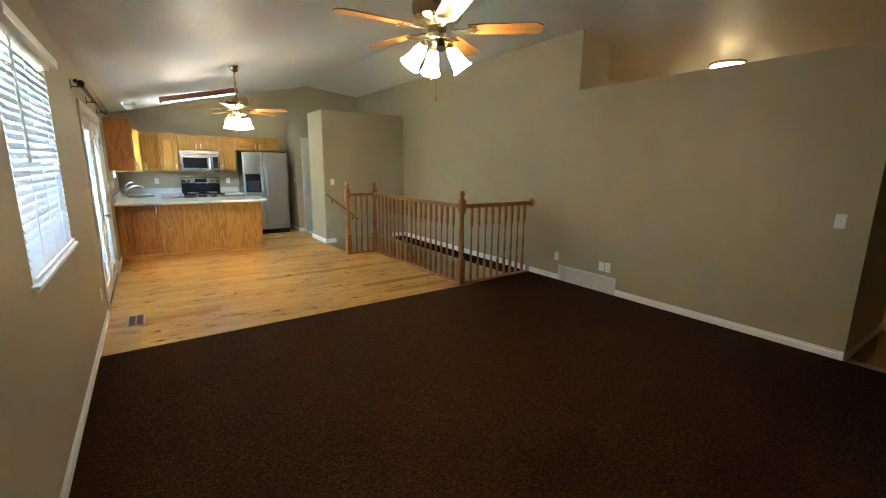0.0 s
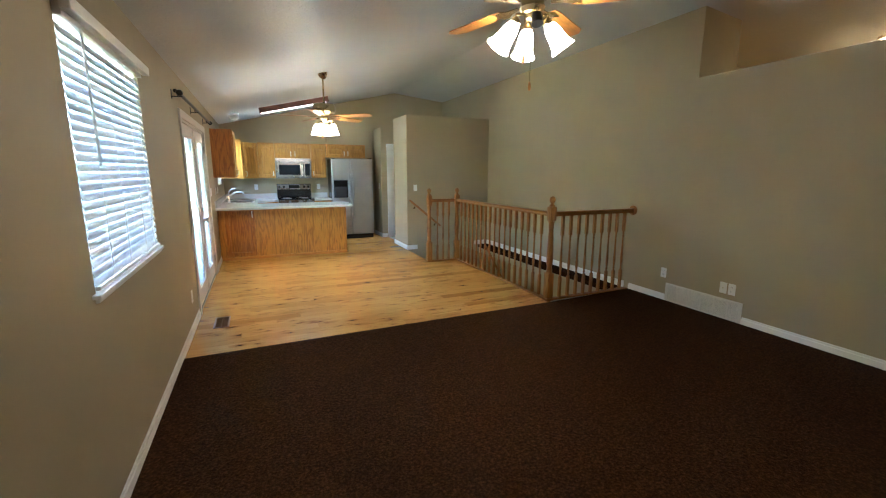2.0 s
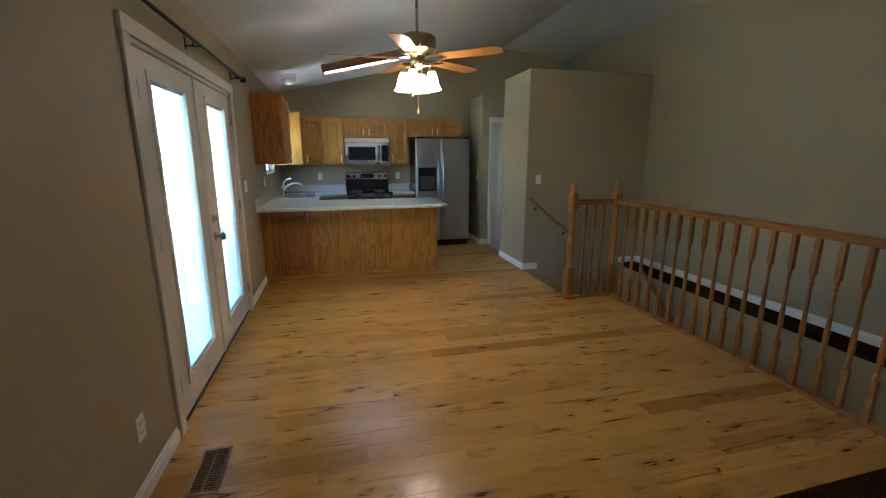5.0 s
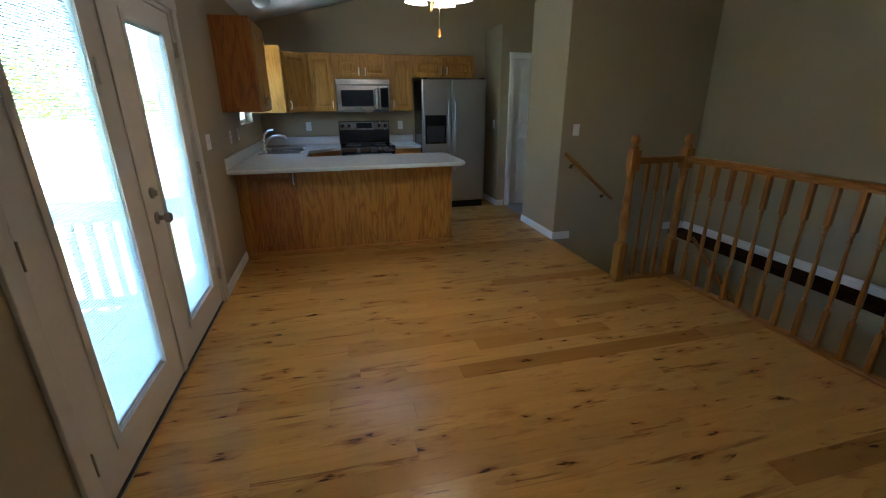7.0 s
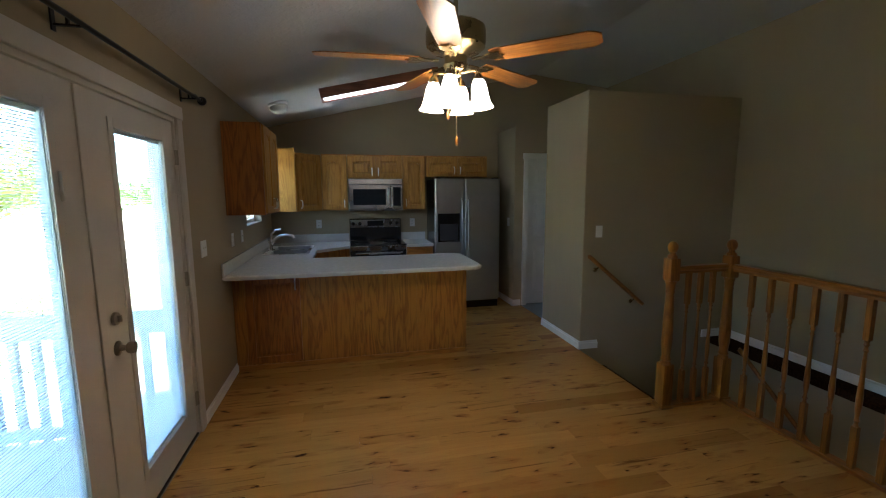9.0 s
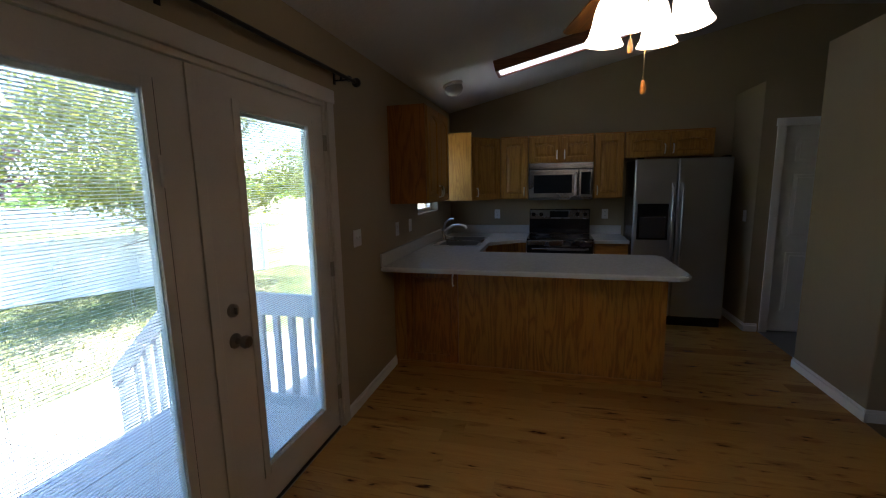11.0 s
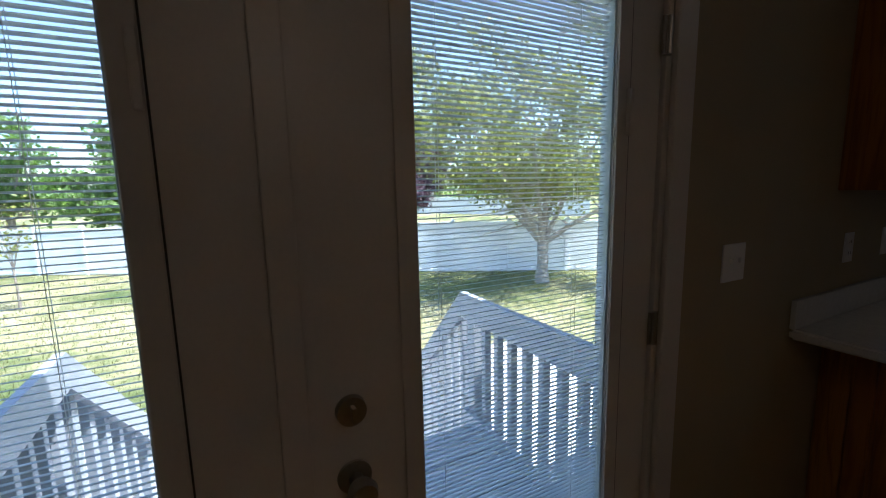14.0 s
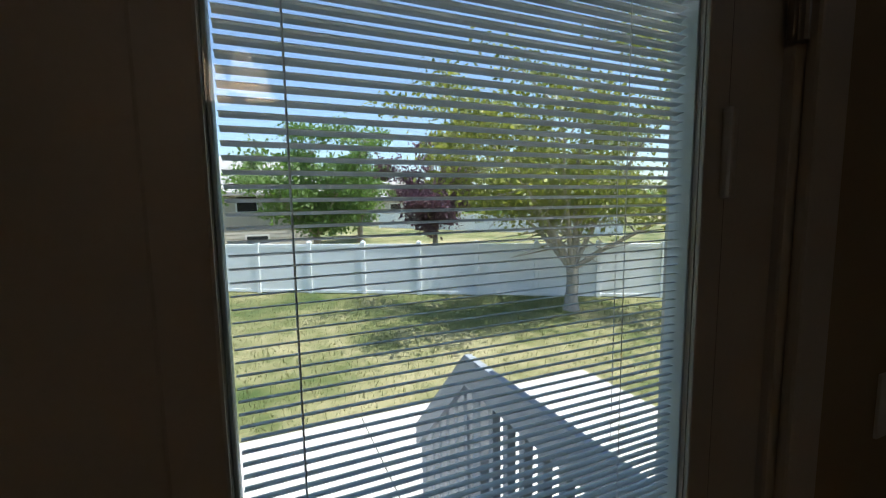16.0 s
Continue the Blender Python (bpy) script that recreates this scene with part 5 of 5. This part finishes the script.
part("centre_bar", B(None, -0.004, 0.004, -0.144, 0.144, 0.0052, 0.0062), BROWNVENT, fv)

# ---- outdoors ----
LAWN_STRAW = leaf_mat("grass_blade", (0.125, 0.145, 0.048), (0.38, 0.34, 0.175), (0.9, 0.98, 0.5))
LEAF_YELLOW = leaf_mat("yellow_green_leaf", (0.10, 0.125, 0.030), (0.36, 0.36, 0.10), (1.35, 1.4, 0.7))
LEAF_GREEN = leaf_mat("green_leaf", (0.085, 0.135, 0.045), (0.25, 0.34, 0.12), (1.2, 1.5, 0.6))
LEAF_PLUM = leaf_mat("plum_leaf", (0.06, 0.038, 0.05), (0.15, 0.095, 0.12), (1.5, 1.0, 1.1))
BIGX = 400.0
tagged(obj("ground", cells([-BIGX, -4.0, -0.16, EAST + 0.12, BIGX], [-BIGX, SOUTH - 0.12, BY + 0.12, BIGX], [GROUND - 0.3, GROUND], [(-0.16, EAST + 0.12, SOUTH - 0.12, BY + 0.12, -9, 9)]), LAWN),
       "patchy lawn, half dry, running to the horizon", "ground", kind="structure")
DRY = plain("dry_field_grass", (0.30, 0.245, 0.15), 0.95, vary=0.25, scale=0.6, bump=0.6, fine=25)
tagged(obj("ground_field", X(None, [(-6.9, 16.3), (-22.0, 40.0), (-120.0, 120.0), (60.0, 120.0), (20.0, 16.3)], Matrix.Translation((0, 0, GROUND - 0.02)), 0.028), DRY),
       "dry straw-coloured field beyond the fences", "ground", kind="structure")
pt = thing("patio", "pale sunlit concrete patio slabs", "patio", kind="structure")
for i, (a, b) in enumerate(((1.2, 4.35), (4.36, 7.52), (7.53, 10.68))):
    for c, d in ((-4.16, -2.26), (-2.25, -0.18)):
        part("slab", B(None, c, d, a, b, GROUND - 0.05, GROUND + 0.035, 0.008), CONCRETE, pt)

dk = thing("deck", "small grey-painted wooden deck outside the patio doors", "deck", kind="structure")
DX0, DX1, DY0, DY1, DZ = -1.51, -0.175, 5.45, 7.60, -0.10
n = 9
for i in range(n):
    w = (DX1 - DX0) / n
    part("deck_board", B(None, DX0 + i * w + 0.003, DX0 + (i + 1) * w - 0.003, DY0, DY1, DZ - 0.035, DZ, 0.004, 1), DECKPAINT, dk)
part("rim_joist", B(None, DX0 - 0.002, DX0 + 0.036, DY0, DY1, DZ - 0.22, DZ - 0.037), DECKPAINT, dk)
for y in (DY0 + 0.05, DY1 - 0.05):
    part("deck_post", B(None, DX0 + 0.04, DX0 + 0.13, y - 0.045, y + 0.045, GROUND + 0.035, DZ - 0.037), DECKPAINT, dk)
st = thing("deck_stairs", "grey wooden steps from the deck down to the patio", "stairs", kind="structure")
for i in range(3):
    x1, z = DX0 - 0.006 - 0.195 * i, DZ - 0.18 * (i + 1)
    part("tread", B(None, x1 - 0.205, x1, 5.70, 7.395, z - 0.038, z, 0.005), DECKPAINT, st)
for y in (5.66, 7.40):
    part("stringer", X(None, [(DX0 - 0.003, DZ - 0.05), (-2.14, GROUND + 0.10), (-2.14, GROUND + 0.036), (-1.95, GROUND + 0.036), (DX0 - 0.003, DZ - 0.30)], Matrix.Translation((0, y, 0)) @ ALONG_Y, 0.038), DECKPAINT, st)


def deck_rail(y, label, side, splay):
    r = thing("deck_railing", label, "railing", group="deck railings")
    tz, ex, ez = 0.800, -2.25, 0.06
    part("top_board", B(None, DX0 + 0.02, DX1, y - 0.019, y + 0.019, tz - 0.16, tz, 0.004), DECKPAINT, r)
    turn = Matrix.Translation((DX0 + 0.02, y, 0)) @ pose(0, 0, 0, 0, 0, splay) @ Matrix.Translation((-DX0 - 0.02, -y, 0))

    def turned(bm):
        bm.transform(turn)
        return bm
    part("stair_board", turned(X(None, [(DX0 + 0.0195, tz), (ex, ez), (ex, ez - 0.16), (DX0 + 0.0195, tz - 0.16)], Matrix.Translation((0, y - 0.019, 0)) @ ALONG_Y, 0.038)), DECKPAINT, r)
    part("low_board", B(None, DX0 + 0.03, DX1, y - 0.016, y + 0.016, DZ + 0.05, DZ + 0.13, 0.003), DECKPAINT, r)
    part("end_post", turned(B(None, ex, ex + 0.085, y + side * 0.02, y + side * 0.105, GROUND + 0.036, ez - 0.05, 0.004)), DECKPAINT, r)
    part("corner_post", B(None, DX0 + 0.03, DX0 + 0.115, y + side * 0.02, y + side * 0.105, DZ, tz - 0.14, 0.004), DECKPAINT, r)
    b0 = part("baluster", B(None, -0.021, 0.021, -0.021, 0.021, 0.0, tz - 0.06 - DZ - 0.012, 0.002, 1), DECKPAINT, r)
    xs = [DX0 + 0.09 + 0.128 * k for k in range(9)]
    for k, x in enumerate(xs):
        m = pose(x, y + side * 0.0405, DZ + 0.012)
        if k == 0:
            b0.matrix_basis = m
        else:
            share("baluster", b0, r, m)
    for k in range(5):
        x = DX0 - 0.05 - 0.118 * k
        f = (DX0 + 0.02 - x) / (DX0 + 0.02 - ex)
        z1 = tz + (ez - tz) * f - 0.03
        z0 = DZ - 0.72 * f * 0.88 - 0.06
        part("baluster", turned(B(None, x - 0.021, x + 0.021, y + side * 0.0195, y + side * 0.0605, z0, z1, 0.002, 1)), DECKPAINT, r)


deck_rail(7.53, "grey wooden deck railing that slopes down the steps", 1, 0)
deck_rail(5.605, "grey wooden deck railing on the shaded side", -1, -12)

# vinyl fence
fence = thing("vinyl_fence", "white vinyl privacy fence with capped posts across the lawn", "fence")
FD = Vector((5.4, 9.0, 0)).normalized()
FE = Vector((-6.90, 15.6, 0))
FANG = math.degrees(math.atan2(FD.y, FD.x))
SPAN, FH = 1.52, 1.36
pb = B(None, -0.055, 0.055, -0.055, 0.055, 0, FH + 0.03, 0.006, 1)
post0 = part("fence_post", pb, VINYL, fence)
cap0 = part("post_cap", L(None, [(0.085, FH + 0.03), (0.085, FH + 0.05), (0.0, FH + 0.10)], seg=4, m=pose(0, 0, 0, 0, 0, 45)), VINYL, fence)
pn = B(None, 0.056, SPAN - 0.056, -0.018, 0.018, 0.10, FH - 0.09)
panel0 = part("panel", pn, VINYL, fence)
tr0 = part("rail", B(None, 0.056, SPAN - 0.056, -0.03, 0.03, FH - 0.09, FH, 0.005, 1), VINYL, fence)
br0 = part("rail", B(None, 0.056, SPAN - 0.056, -0.03, 0.03, 0.02, 0.10, 0.005, 1), VINYL, fence)
for k in range(19):
    q = FE - FD * SPAN * k
    for ob, mm in ((post0, pose(q.x, q.y, GROUND, 0, 0, FANG)), (cap0, pose(q.x, q.y, GROUND, 0, 0, FANG)), (panel0, pose(q.x, q.y, GROUND, 0, 0, FANG + 180)), (tr0, pose(q.x, q.y, GROUND, 0, 0, FANG + 180)), (br0, pose(q.x, q.y, GROUND, 0, 0, FANG + 180))):
        if k == 0:
            ob.matrix_basis = mm
        elif k < 18 or ob in (post0, cap0):
            share(ob.name.split(".")[0], ob, fence, mm)
rf = thing("rail_fence", "white three-rail vinyl fence past the privacy fence", "fence")
for k in range(1, 7):
    q = FE + FD * 2.2 * k
    bm = B(None, -0.06, 0.06, -0.06, 0.06, 0, 1.22, 0.006, 1)
    bm.transform(pose(q.x, q.y, GROUND, 0, 0, FANG))
    part("fence_post", bm, VINYL, rf)
    for z in (0.35, 0.72, 1.08):
        bm = B(None, 0.06, 2.14, -0.02, 0.02, z - 0.06, z + 0.06, 0.004, 1)
        bm.transform(pose(q.x, q.y, GROUND, 0, 0, FANG + 180))
        part("rail", bm, VINYL, rf)

ff = thing("vinyl_fence", "distant white vinyl fence behind the neighbours' lawn", "fence")
GD = Vector((18.0, 9.5, 0)).normalized()
GE = Vector((-42.0, 17.8, 0))
GANG = math.degrees(math.atan2(GD.y, GD.x))
FSPAN = 2.4
fp0 = part("fence_post", B(None, -0.07, 0.07, -0.07, 0.07, 0, 1.50, 0.006, 1), VINYL, ff)
fb = B(None, 0.071, FSPAN - 0.071, -0.02, 0.02, 0.06, 1.36)
fn0 = part("panel", B(fb, 0.071, FSPAN - 0.071, -0.035, 0.035, 1.36, 1.44), VINYL, ff)
for k in range(10):
    q = GE + GD * FSPAN * k
    m = pose(q.x, q.y, GROUND, 0, 0, GANG)
    if k == 0:
        fp0.matrix_basis, fn0.matrix_basis = m, m
    else:
        share("fence_post", fp0, ff, m)
        share("panel", fn0, ff, m)


# trees
def leaf_cloud(name, centres, n, size, spread, mat, parent, seed, flat=0.8):
    """A crown of many small leaves round the given twig ends."""
    r = np.random.RandomState(seed)
    c = np.array(centres)[r.randint(0, len(centres), n)] + r.normal(0, 1, (n, 3)) * np.array(spread)
    a = r.normal(0, 1, (n, 3))
    a /= np.linalg.norm(a, axis=1)[:, None]
    b = np.cross(a, r.normal(0, 1, (n, 3)))
    b /= np.linalg.norm(b, axis=1)[:, None]
    s = (size * r.uniform(0.6, 1.35, n))[:, None]
    v = np.stack([c - a * s * 0.5, c + b * s * 0.32, c + a * s * 0.6, c - b * s * 0.32], 1).reshape(-1, 3)
    f = np.arange(4 * n).reshape(-1, 4)
    me = bpy.data.meshes.new(name)
    me.from_pydata(v.tolist(), [], f.tolist())
    me.materials.append(mat)
    ob = new(name, me)
    ob.parent = parent
    return ob


def tree(name, label, at, trunk_r, fork_z, height, radius, leaf, n, size, seed, limbs=7, bark=None, lean=0.0, low=0.0):
    """A tapered trunk, forked limbs and twigs, and a crown of leaves with gaps."""
    r = random.Random(seed)
    t = thing(name, label, "tree", at)
    bark = bark or BARK
    tb = bmesh.new()
    T(tb, [(0, 0, -0.05), (0.02, 0.01, fork_z * 0.5), (0.03, 0.0, fork_z)], trunk_r * 0.95, 12)
    C(tb, (0, 0, -0.05), (0.005, 0, fork_z * 0.4), trunk_r * 1.45, trunk_r * 0.96, 12)
    part("trunk", tb, bark, t, smooth=True)
    ends = []
    for i in range(limbs):
        az = 2 * math.pi * (i + r.uniform(-0.25, 0.25)) / limbs
        up = height - fork_z
        reach = radius * r.uniform(0.65, 1.0) if i else radius * 0.2
        rise = up * (r.uniform(0.28, 0.85) if i else 0.95)
        pts, rad = [], []
        for k in range(6):
            f = k / 5
            pts.append(Vector((reach * f * math.cos(az) + r.uniform(-0.1, 0.1) * f, reach * f * math.sin(az) + r.uniform(-0.1, 0.1) * f, fork_z - 0.06 + rise * (f ** (0.85 if i else 1.0)))))
        lb = bmesh.new()
        for k in range(5):
            C(lb, pts[k], pts[k + 1], trunk_r * 0.46 * (1 - k / 5.6), trunk_r * 0.46 * (1 - (k + 1) / 5.6), 8)
        for k in (1, 2, 3, 4, 5):
            for j in range(3):
                d = Vector((r.uniform(-1, 1), r.uniform(-1, 1), r.uniform(-0.35, 0.8))).normalized() * radius * r.uniform(0.22, 0.42)
                q = pts[k] + d
                C(lb, pts[k], q, trunk_r * 0.17, trunk_r * 0.04, 5)
                ends += [q, pts[k].lerp(q, 0.6)]
                if low and q.z < low:
                    ends = ends[:-2]
        ends.append(pts[5])
        part("limb", lb, bark, t)
    leaf_cloud("crown", [tuple(e) for e in ends], n, size, (radius * 0.085, radius * 0.085, radius * 0.055), leaf, t, seed)
    return t


tree("yard_tree", "yellow-green yard tree with pale forked trunk on the lawn", (-6.99, 12.87, GROUND), 0.135, 0.95, 7.0, 3.2, LEAF_YELLOW, 29000, 0.090, 3, 9, plain("pale_trunk_bark", (0.37, 0.33, 0.28), 0.85, vary=0.3, scale=18, bump=0.6, fine=70), low=2.15)
tree("green_tree", "leafy green tree behind the fence", (-16.9, 3.4, GROUND), 0.14, 1.2, 4.2, 2.0, LEAF_GREEN, 12000, 0.15, 5)
tree("green_tree", "tall leafy green tree behind the fence", (-18.6, 8.8, GROUND), 0.16, 1.1, 5.7, 3.2, LEAF_GREEN, 18000, 0.16, 8)
tree("plum_tree", "dark purple-leaved tree behind the fence", (-19.2, 14.6, GROUND), 0.14, 1.2, 5.6, 2.7, LEAF_PLUM, 14000, 0.17, 11)
tree("green_tree", "distant green tree beyond the fence", (-27.0, 12.5, GROUND), 0.18, 1.2, 5.6, 2.6, LEAF_GREEN, 5000, 0.24, 13)
tree("green_tree", "distant green tree beside the pale house", (-27.0, -3.0, GROUND), 0.18, 1.2, 6.0, 3.0, LEAF_GREEN, 5000, 0.26, 17)
tree("sapling", "thin staked sapling with few leaves on the lawn", (-10.6, 2.4, GROUND), 0.022, 0.9, 2.6, 0.6, LEAF_YELLOW, 260, 0.08, 23, 5)


def house(name, label, x0, x1, y0, y1, wall_h, ridge_h, windows, ridge_axis="y"):
    h = thing(name, label, "house")
    part("wall", B(None, x0, x1, y0, y1, GROUND, GROUND + wall_h), SIDING, h)
    e, t = 0.5, 0.16
    zw, zr = GROUND + wall_h, GROUND + ridge_h
    xm = (x0 + x1) / 2
    part("roof", X(None, [(x0 - e, zw - 0.1), (xm, zr), (x1 + e, zw - 0.1), (x1 + e, zw - 0.1 + t), (xm, zr + t), (x0 - e, zw - 0.1 + t)], Matrix.Translation((0, y0 - e, 0)) @ ALONG_Y, y1 - y0 + 2 * e), PALE_SHINGLE, h)
    part("gable", X(None, [(x0, zw), (x1, zw), (xm, zr - 0.05)], Matrix.Translation((0, y0 + 0.01, 0)) @ ALONG_Y, y1 - y0 - 0.02), SIDING, h)
    for k in range(int(wall_h / 0.2)):
        part("siding_lap", B(None, x1, x1 + 0.012, y0, y1, GROUND + 0.2 * k, GROUND + 0.2 * k + 0.05), SIDING, h)
    for a, b, c, d in windows:
        wv = part("window", cells([x1 + 0.013, x1 + 0.05], [a - 0.07, a, b, b + 0.07], [c - 0.07, c, d, d + 0.07], [(-99, 99, a, b, c, d)]), TRIM, h)
        part("pane", B(None, x1 + 0.014, x1 + 0.02, a + 0.002, b - 0.002, c + 0.002, d - 0.002), DARKGLASS, wv)


house("neighbour_house", "pale neighbouring house with a grey shingle roof", -31.0, -23.1, 1.5, 9.3, 3.05, 5.1, [(5.55, 6.45, 1.30, 2.05), (5.9, 6.9, -0.35, 0.05), (2.6, 3.6, 1.2, 2.05)])
house("far_house", "far low pale house behind the plum tree", -54.0, -45.5, 18.0, 29.0, 2.9, 5.2, [(20.0, 21.2, 0.6, 1.6), (24.5, 25.7, 0.6, 1.6)])

# far trees along the horizon
r = np.random.RandomState(31)
cs = [(-d * math.cos(a), 8 + d * math.sin(a), GROUND + hh) for a, d, hh in zip(r.uniform(-1.3, 1.45, 500), r.uniform(75, 120, 500), r.uniform(0.3, 3.6, 500))]
tagged(leaf_cloud("far_woods", cs, 16000, 0.9, (1.6, 1.6, 0.9), LEAF_GREEN, None, 41), "band of distant trees on the horizon", "trees", kind="stuff")

# grass blades on the near lawn
n = 60000
gx, gy = r.uniform(-16.0, -2.0, n), r.uniform(-1.0, 18.0, n)
keep = ~((gx > -4.20) & (gy > 1.15) & (gy < 10.72)) & ((gx - FE.x) * FD.y - (gy - FE.y) * FD.x > 0.05)
gx, gy = gx[keep], gy[keep]
n = len(gx)
an, ht, ln = r.uniform(0, 6.283, n), r.uniform(0.03, 0.085, n), r.uniform(-0.03, 0.03, (n, 2))
w = 0.006
v = np.stack([np.stack([gx - w * np.cos(an), gy - w * np.sin(an), np.full(n, GROUND)], 1), np.stack([gx + w * np.cos(an), gy + w * np.sin(an), np.full(n, GROUND)], 1),
              np.stack([gx + ln[:, 0], gy + ln[:, 1], GROUND + ht], 1)], 1).reshape(-1, 3)
me = bpy.data.meshes.new("grass")
me.from_pydata(v.tolist(), [], np.arange(3 * n).reshape(-1, 3).tolist())
me.materials.append(LAWN_STRAW)
tagged(new("grass", me), "short half-dry lawn grass", "grass", kind="stuff")

# ---- floor boards ----
PLW, PLT = 0.127, 0.012
rng = random.Random(7)
boards = thing("floor_boards", "honey-coloured character-grade hardwood floor boards with knots", "floor", kind="structure")
shapes = {}


def board_mesh(length):
    """A board with eased edges, lying along x from 0."""
    key = round(length, 2)
    if key not in shapes:
        g, e = 0.0002, 0.0006
        me = bpy.data.meshes.new("plank")
        lx, w = key - 2 * g, PLW - 2 * g
        vs = [(g, g, -PLT), (g + lx, g, -PLT), (g + lx, g + w, -PLT), (g, g + w, -PLT), (g, g, -e), (g + lx, g, -e), (g + lx, g + w, -e), (g, g + w, -e),
              (g + e, g + e, 0), (g + lx - e, g + e, 0), (g + lx - e, g + w - e, 0), (g + e, g + w - e, 0)]
        fs = [(0, 1, 5, 4), (1, 2, 6, 5), (2, 3, 7, 6), (3, 0, 4, 7), (4, 5, 9, 8), (5, 6, 10, 9), (6, 7, 11, 10), (7, 4, 8, 11), (8, 9, 10, 11)]
        me.from_pydata(vs, [], fs)
        me.materials.append(PLANK)
        shapes[key] = me
    return shapes[key]


far_v, far_f = [], []
row = 0
count = 0
y = 4.09
while y + PLW < BY:
    x_end = 3.74 if y < RAIL_Y1 - 0.04 else (BX - 0.01 if y < BY0 else (BX if y < BY1 else 3.36))
    if y > PANTRY_Y - 0.02:
        x_end = PANTRY_X - 0.002
    x = 0.002
    first = True
    while x < x_end - 0.01:
        ln = rng.choice([0.7, 0.95, 1.2, 1.45, 1.7, 2.0]) * (rng.uniform(0.3, 1.0) if first else 1.0)
        first = False
        if x + ln > x_end - 0.2:
            ln = x_end - x
        ln = round(min(ln, x_end - x), 2)
        if ln < 0.02:
            break
        if count < 300 and y < 9.8:
            p = new("plank", board_mesh(ln))
            p.parent = boards
            p.location = (x, y, 0)
            count += 1
        else:
            me = board_mesh(ln)
            b = len(far_v)
            far_v += [(v.co.x + x, v.co.y + y, v.co.z) for v in me.vertices]
            far_f += [tuple(b + i for i in f.vertices) for f in me.polygons]
        x += ln
    y += PLW
me = bpy.data.meshes.new("far_planks")
me.from_pydata(far_v, [], far_f)
me.materials.append(PLANK)
fo = new("far_planks", me)
fo.parent = boards
tagged(fo, "hardwood boards in the kitchen", kind="stuff")
